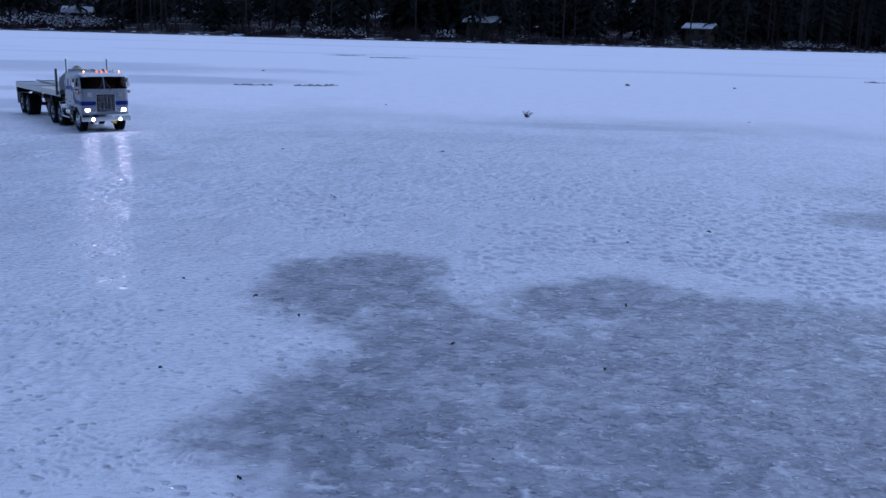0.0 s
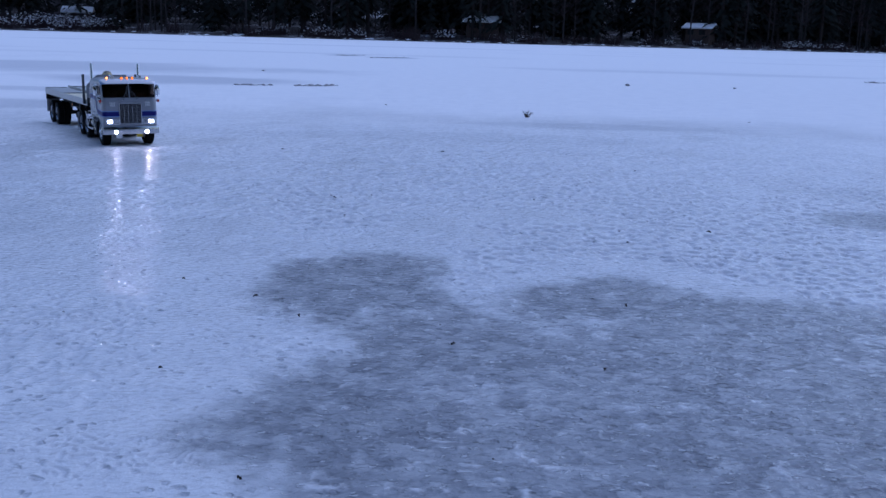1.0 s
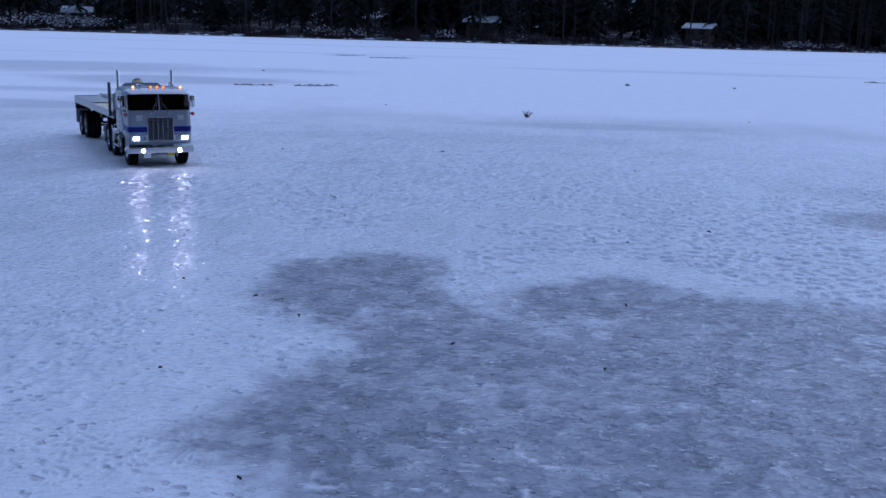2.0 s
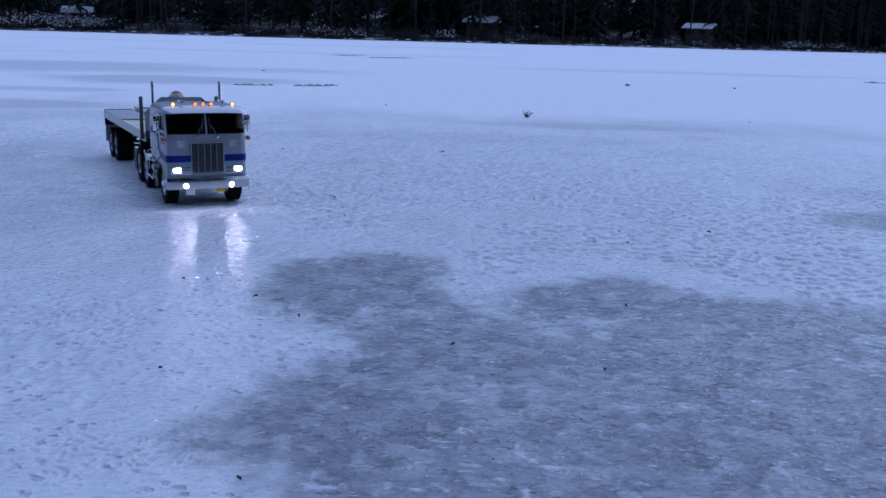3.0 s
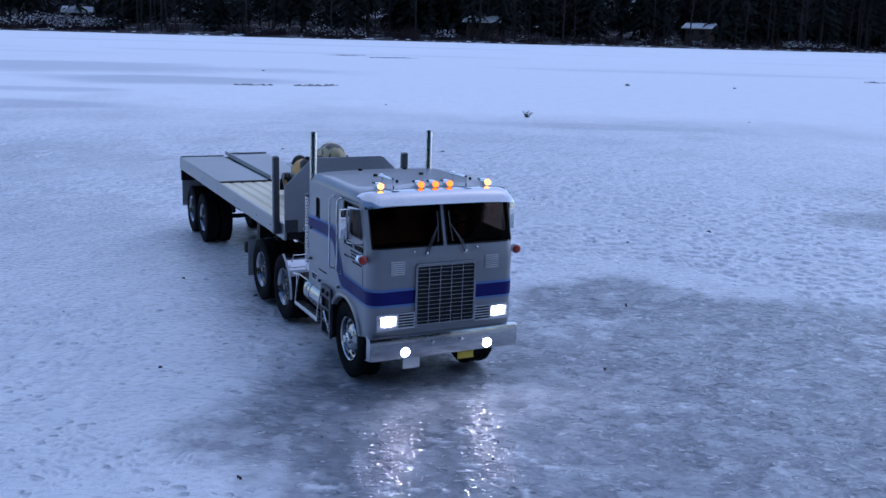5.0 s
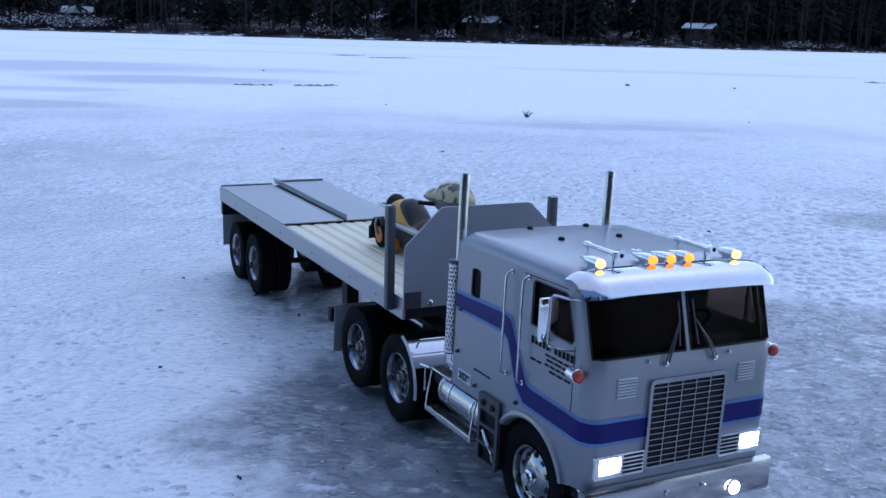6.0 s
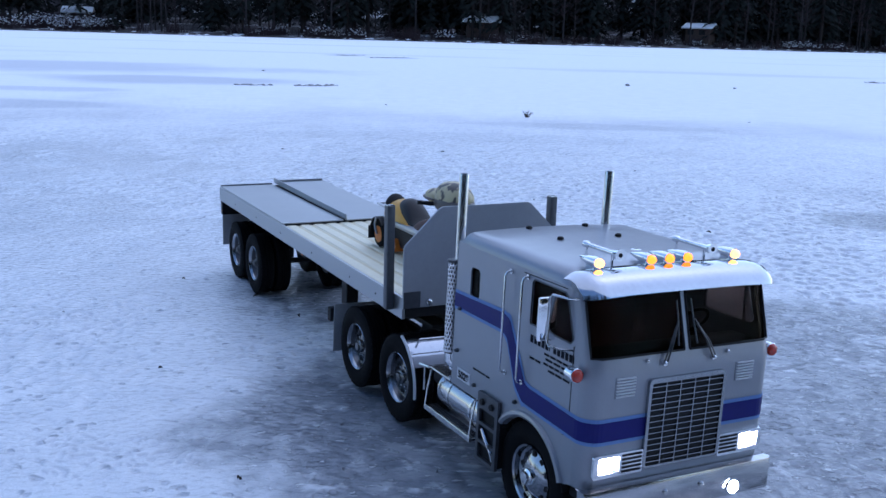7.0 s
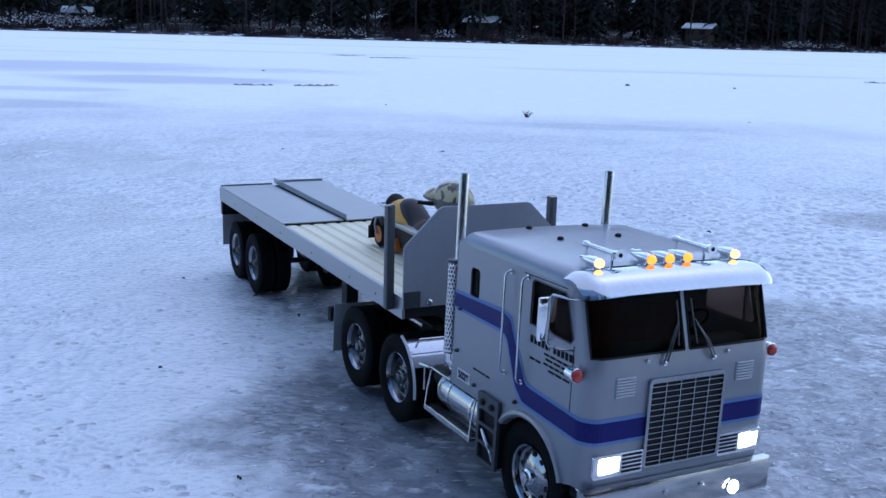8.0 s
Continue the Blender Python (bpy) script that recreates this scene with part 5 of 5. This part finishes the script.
spruces = [make_spruce(i, h) for i, h in enumerate((11.0, 14.0, 16.0, 12.5, 18.0, 15.0))]
bare = [make_bare_tree(i, h) for i, h in enumerate((7.0, 9.0, 8.0, 10.0))]
snow_bushes = [make_bush(i, True) for i in range(3)]
dark_bushes = [make_bush(10 + i, False) for i in range(3)]
stones = [make_stone(i) for i in range(4)]
open_left = lambda x, d: not (-48 < x < -37 and d < 14)
put(spruces, 150, -62, 82, 3.5, 22, open_left)
put(bare, 60, -60, 78, 2.0, 9, open_left)
put(snow_bushes, 34, -49, -36.5, 1.2, 10, None, 0.7, 1.1)
put(snow_bushes, 40, -22, 70, 0.9, 4.0, lambda x, d: math.sin(x * 0.31) > -0.2, 0.5, 0.9)
put(dark_bushes, 90, -56, 78, 0.6, 4.5, None, 0.5, 0.9)
put(stones, 90, -58, 78, -0.1, 1.0, None, 0.35, 0.9)
drop_first(spruces + bare + snow_bushes + dark_bushes + stones)
for name, label, w, d, h, rise, x, back, turn in (
        ("cottage", "dark cottage with a white snowy roof among the trees", 2.7, 3.0, 1.1, 0.55, -43.6, 13.0, 14),
        ("boathouse", "low dark boathouse with snow on its roof", 3.4, 2.6, 1.5, 0.5, 3.7, 7.0, -8),
        ("shed", "small dark shed with snow on its roof", 3.0, 2.6, 1.7, 0.45, 31.2, 7.0, -30)):
    c = make_cottage(name, label, w, d, h, rise)
    c.matrix_basis = pose(x, float(shore_y(x)) + back, float(bank_z(x, back)) + (0.5 if name == "cottage" else 0.3), 0, 0, turn)


# ================= bits lying on the ice =================
def ice_bit(kind, x, y, size, turn):
    """A scrap of bark, a bent twig or a curled leaf."""
    if kind == "twig":
        bm = tube([(-size, 0, 0.0015), (-size * 0.3, size * 0.25, 0.003), (size * 0.3, -size * 0.1, 0.0035), (size, size * 0.2, 0.002)], [0.0007, 0.0013, 0.0012, 0.0006], 6)
        add_tube(bm, [(-size * 0.2, size * 0.2, 0.003), (size * 0.15, size * 0.6, 0.0035)], [0.0009, 0.0005], 5)
        ob = tagged(part("twig", bm, M_DEBRIS), "short dark wet twig frozen on the ice", "twig", "scraps on the ice")
    elif kind == "leaf":
        rows = [[(size * (i / 3 - 1), size * 0.5 * j * math.sin(math.pi * (i + 0.4) / 6.8), 0.0015 + 0.0015 * abs(j) + 0.001 * math.sin(i)) for j in (-1, -0.5, 0, 0.5, 1)] for i in range(7)]
        ob = tagged(part("leaf", sheet(rows, 0.0004), M_DEBRIS, None, "", 60), "small curled dark leaf lying on the ice", "leaf", "scraps on the ice")
    else:
        bm = bmesh.new()
        bmesh.ops.create_icosphere(bm, subdivisions=2, radius=size)
        for v in bm.verts:
            v.co *= 1 + 0.5 * noise.noise(v.co * (1.2 / size) + Vector((x * 9, y * 9, 0)))
            v.co.z = v.co.z * 0.35 + size * 0.2
            v.co.y *= 0.6
        ob = tagged(part("bark_chip", bm, M_DEBRIS, None, "", 60), "dark bark chip lying on the ice", "bark chip", "scraps on the ice")
    ob.matrix_basis = pose(x, y, 0.0005, 0, 0, turn)


SCRAPS = [("chip", -0.521, 3.076, 0.006), ("leaf", -0.258, 2.172, 0.006), ("twig", -0.247, 2.15, 0.008), ("chip", -0.168, 2.204, 0.004), ("chip", -0.203, 2.166, 0.004),
          ("chip", -0.487, 1.196, 0.003), ("twig", -0.258, 1.293, 0.006), ("twig", -0.184, 1.203, 0.005), ("leaf", 0.015, 1.105, 0.003), ("twig", 0.184, 1.024, 0.003),
          ("chip", 0.049, 0.785, 0.002), ("leaf", -0.162, 0.732, 0.0025), ("chip", 0.343, 1.849, 0.004), ("twig", 0.52, 1.857, 0.007), ("chip", 0.548, 2.772, 0.005),
          ("leaf", 0.257, 1.299, 0.004), ("twig", -0.302, 0.99, 0.003), ("chip", 0.21, 0.963, 0.002), ("chip", 0.466, 1.709, 0.003), ("twig", 0.338, 1.731, 0.004),
          ("chip", 0.335, 0.915, 0.002), ("chip", 0.139, 0.882, 0.002), ("chip", -1.81, 9.606, 0.02), ("chip", -0.33, 5.256, 0.01), ("chip", 2.516, 8.578, 0.02),
          ("twig", -0.381, 1.378, 0.004), ("chip", -0.393, 1.219, 0.002), ("chip", -0.001, 1.185, 0.002), ("twig", -0.201, 1.924, 0.005), ("chip", 0.207, 2.204, 0.004),
          ("twig", -0.01, 3.105, 0.012), ("twig", 1.46, 4.693, 0.02)]
for n_, (kind_, x0_, y0_, size_) in enumerate(SCRAPS):
    ice_bit(kind_, x0_, y0_, size_ * 0.68, (n_ * 67) % 360)


def build_tuft():
    g = random.Random(5)
    bm = bmesh.new()
    for k in range(26):
        a, n = g.uniform(0, 6.28), g.uniform(0.015, 0.042)
        b = g.uniform(0, 0.01)
        add_tube(bm, [(math.cos(a) * b, math.sin(a) * b, 0), (math.cos(a) * (b + n * 0.3), math.sin(a) * (b + n * 0.3), n * 0.6), (math.cos(a) * (b + n * 0.7), math.sin(a) * (b + n * 0.7), n * g.uniform(0.5, 0.95))], [0.0016, 0.0012, 0.0005], 4)
    ob = tagged(part("grass_tuft", bm, M_STRAW), "tuft of dry dark stalks frozen into the ice", "grass tuft")
    ob.matrix_basis = pose(0.385, 4.66, -0.002)


build_tuft()
rock = bmesh.new()
bmesh.ops.create_icosphere(rock, subdivisions=3, radius=0.02)
for v_ in rock.verts:
    v_.co *= 1 + 0.4 * noise.noise(v_.co * 40)
    v_.co.z *= 0.6
lone = tagged(part("stone", rock, M_STONE, None, "", 60), "small dark stone lying on the snow", "stone")
lone.matrix_basis = pose(1.569, 8.546, 0.006)


def crack(name, pts, width):
    """A low dark ridge of broken ice, ragged and thinning to nothing in places."""
    rows = [[], [], []]
    for i, (x, y) in enumerate(pts):
        for k in range(4):
            u = i + k / 4
            q = Vector((x + 0.005 * k, y, 0))
            rag = max(0.04, 0.45 + 1.3 * noise.noise(Vector((u * 0.9, y * 3, 1))))
            w = width * math.sin(math.pi * (u + 0.5) / len(pts)) * rag
            sway = width * 0.9 * noise.noise(Vector((u * 0.5, y * 5, 7)))
            rows[0].append((q.x, y + sway - w, -0.003))
            rows[1].append((q.x, y + sway, 0.002 + 0.009 * rag))
            rows[2].append((q.x, y + sway + w, -0.003))
    tagged(part(name, sheet(rows, 0.0), M_RIDGE), "low ragged ridge of dirty refrozen ice", "ice ridge", "ridges on the far ice")


crack("ice_ridge", [(-1.52 + 0.02 * i, 6.92 + 0.003 * i) for i in range(14)], 0.09)
crack("ice_ridge", [(-1.1 + 0.02 * i, 7.0 + 0.014 * i) for i in range(15)], 0.14)
crack("ice_ridge", [(4.75 + 0.04 * i, 11.1 + 0.01 * i) for i in range(12)], 0.2)
crack("ice_ridge", [(-2.1 + 0.04 * i, 18.5 + 0.04 * i) for i in range(13)], 0.45)
crack("ice_ridge", [(-1.35 + 0.04 * i, 16.9 + 0.09 * i) for i in range(16)], 0.4)


# ================= the drive across the ice =================
# seconds, x, y, heading of the tractor, heading of the trailer, roll
DRIVE = [(0.0, -1.255, 3.5123, -53.5, -53.7, 0.3), (0.5, -1.1335, 3.295, -56.8, -55.3, 0.3), (1.0, -1.0258, 3.1, -59.6, -57.0, 0.3), (1.5, -0.919, 2.899, -61.8, -58.9, 0.3),
         (3.0, -0.5259, 2.065, -64.06, -63.2, 0.2), (3.5, -0.3995, 1.7938, -64.3, -63.9, 0.0), (4.0, -0.2688, 1.5055, -64.4, -64.3, 0.0),
         (4.5, -0.1528, 1.2455, -64.3, -64.4, 0.1), (4.7, -0.1041, 1.1655, -63.6, -64.4, 0.0), (5.8, 0.1287, 0.7119, -62.3, -63.4, -1.4),
         (6.0, 0.1372, 0.6971, -61.95, -63.35, -1.5), (6.1, 0.1366, 0.6983, -61.95, -63.35, -1.5), (8.0, 0.1366, 0.6983, -61.95, -63.35, -1.5)]


def drive_at(t):
    """The driven state at t, by cubic pieces through DRIVE that never overshoot."""
    k = max(i for i in range(len(DRIVE) - 1) if DRIVE[i][0] <= t + 1e-9)
    out = []

    def slope(i, c):
        if i in (0, len(DRIVE) - 1):
            j = min(i, len(DRIVE) - 2)
            return (DRIVE[j + 1][c] - DRIVE[j][c]) / (DRIVE[j + 1][0] - DRIVE[j][0])
        h0, h1 = DRIVE[i][0] - DRIVE[i - 1][0], DRIVE[i + 1][0] - DRIVE[i][0]
        d0, d1 = (DRIVE[i][c] - DRIVE[i - 1][c]) / h0, (DRIVE[i + 1][c] - DRIVE[i][c]) / h1
        if d0 * d1 <= 0:
            return 0.0
        return 3 * (h0 + h1) / ((2 * h1 + h0) / d0 + (h1 + 2 * h0) / d1)

    t0, t1 = DRIVE[k][0], DRIVE[k + 1][0]
    h, s = t1 - t0, (t - t0) / (t1 - t0)
    for c in range(1, 6):
        out.append((2 * s ** 3 - 3 * s * s + 1) * DRIVE[k][c] + (s ** 3 - 2 * s * s + s) * h * slope(k, c)
                   + (3 * s * s - 2 * s ** 3) * DRIVE[k + 1][c] + (s ** 3 - s * s) * h * slope(k + 1, c))
    return out


def tractor_pose(t):
    x, y, a, b, roll = drive_at(t)
    return pose(x, y, 0.0, 0, 0, a) @ pose(0, 0, 0, roll, 0.2, 0)


def trailer_pose(t):
    x, y, a, b, roll = drive_at(t)
    a = radians(a)
    return pose(x + math.cos(a) * KINGPIN, y + math.sin(a) * KINGPIN, 0.0, 0, 0, b)


def spin_rows(thing, places, times):
    """Rows for a rolling wheel in its thing's space."""
    home, turn, rows, last = thing.location.copy(), 0.0, [], None
    for t in times:
        here = places(t)
        if last is not None:
            step = here.translation - last.translation
            turn += math.degrees(step.dot(here.to_3x3() @ Vector((1, 0, 0))) / WHEEL_R)
        last = here
        rows.append((t, Matrix.Translation(home) @ pose(0, 0, 0, 0, turn, 0)))
    return rows


def motions():
    times = [i / 10 for i in range(0, 62)] + [7.0, 8.0]
    walk(TRACTOR, [(t, tractor_pose(t)) for t in times])
    walk(TRAILER, [(t, trailer_pose(t)) for t in times])
    walk(SCOOTER, [(t, trailer_pose(t) @ SCOOTER_ON_DECK) for t in times])
    for wheel in TRACTOR_WHEELS:
        walk(wheel, spin_rows(wheel, tractor_pose, times))
    for wheel in TRAILER_WHEELS:
        walk(wheel, spin_rows(wheel, trailer_pose, times))


motions()
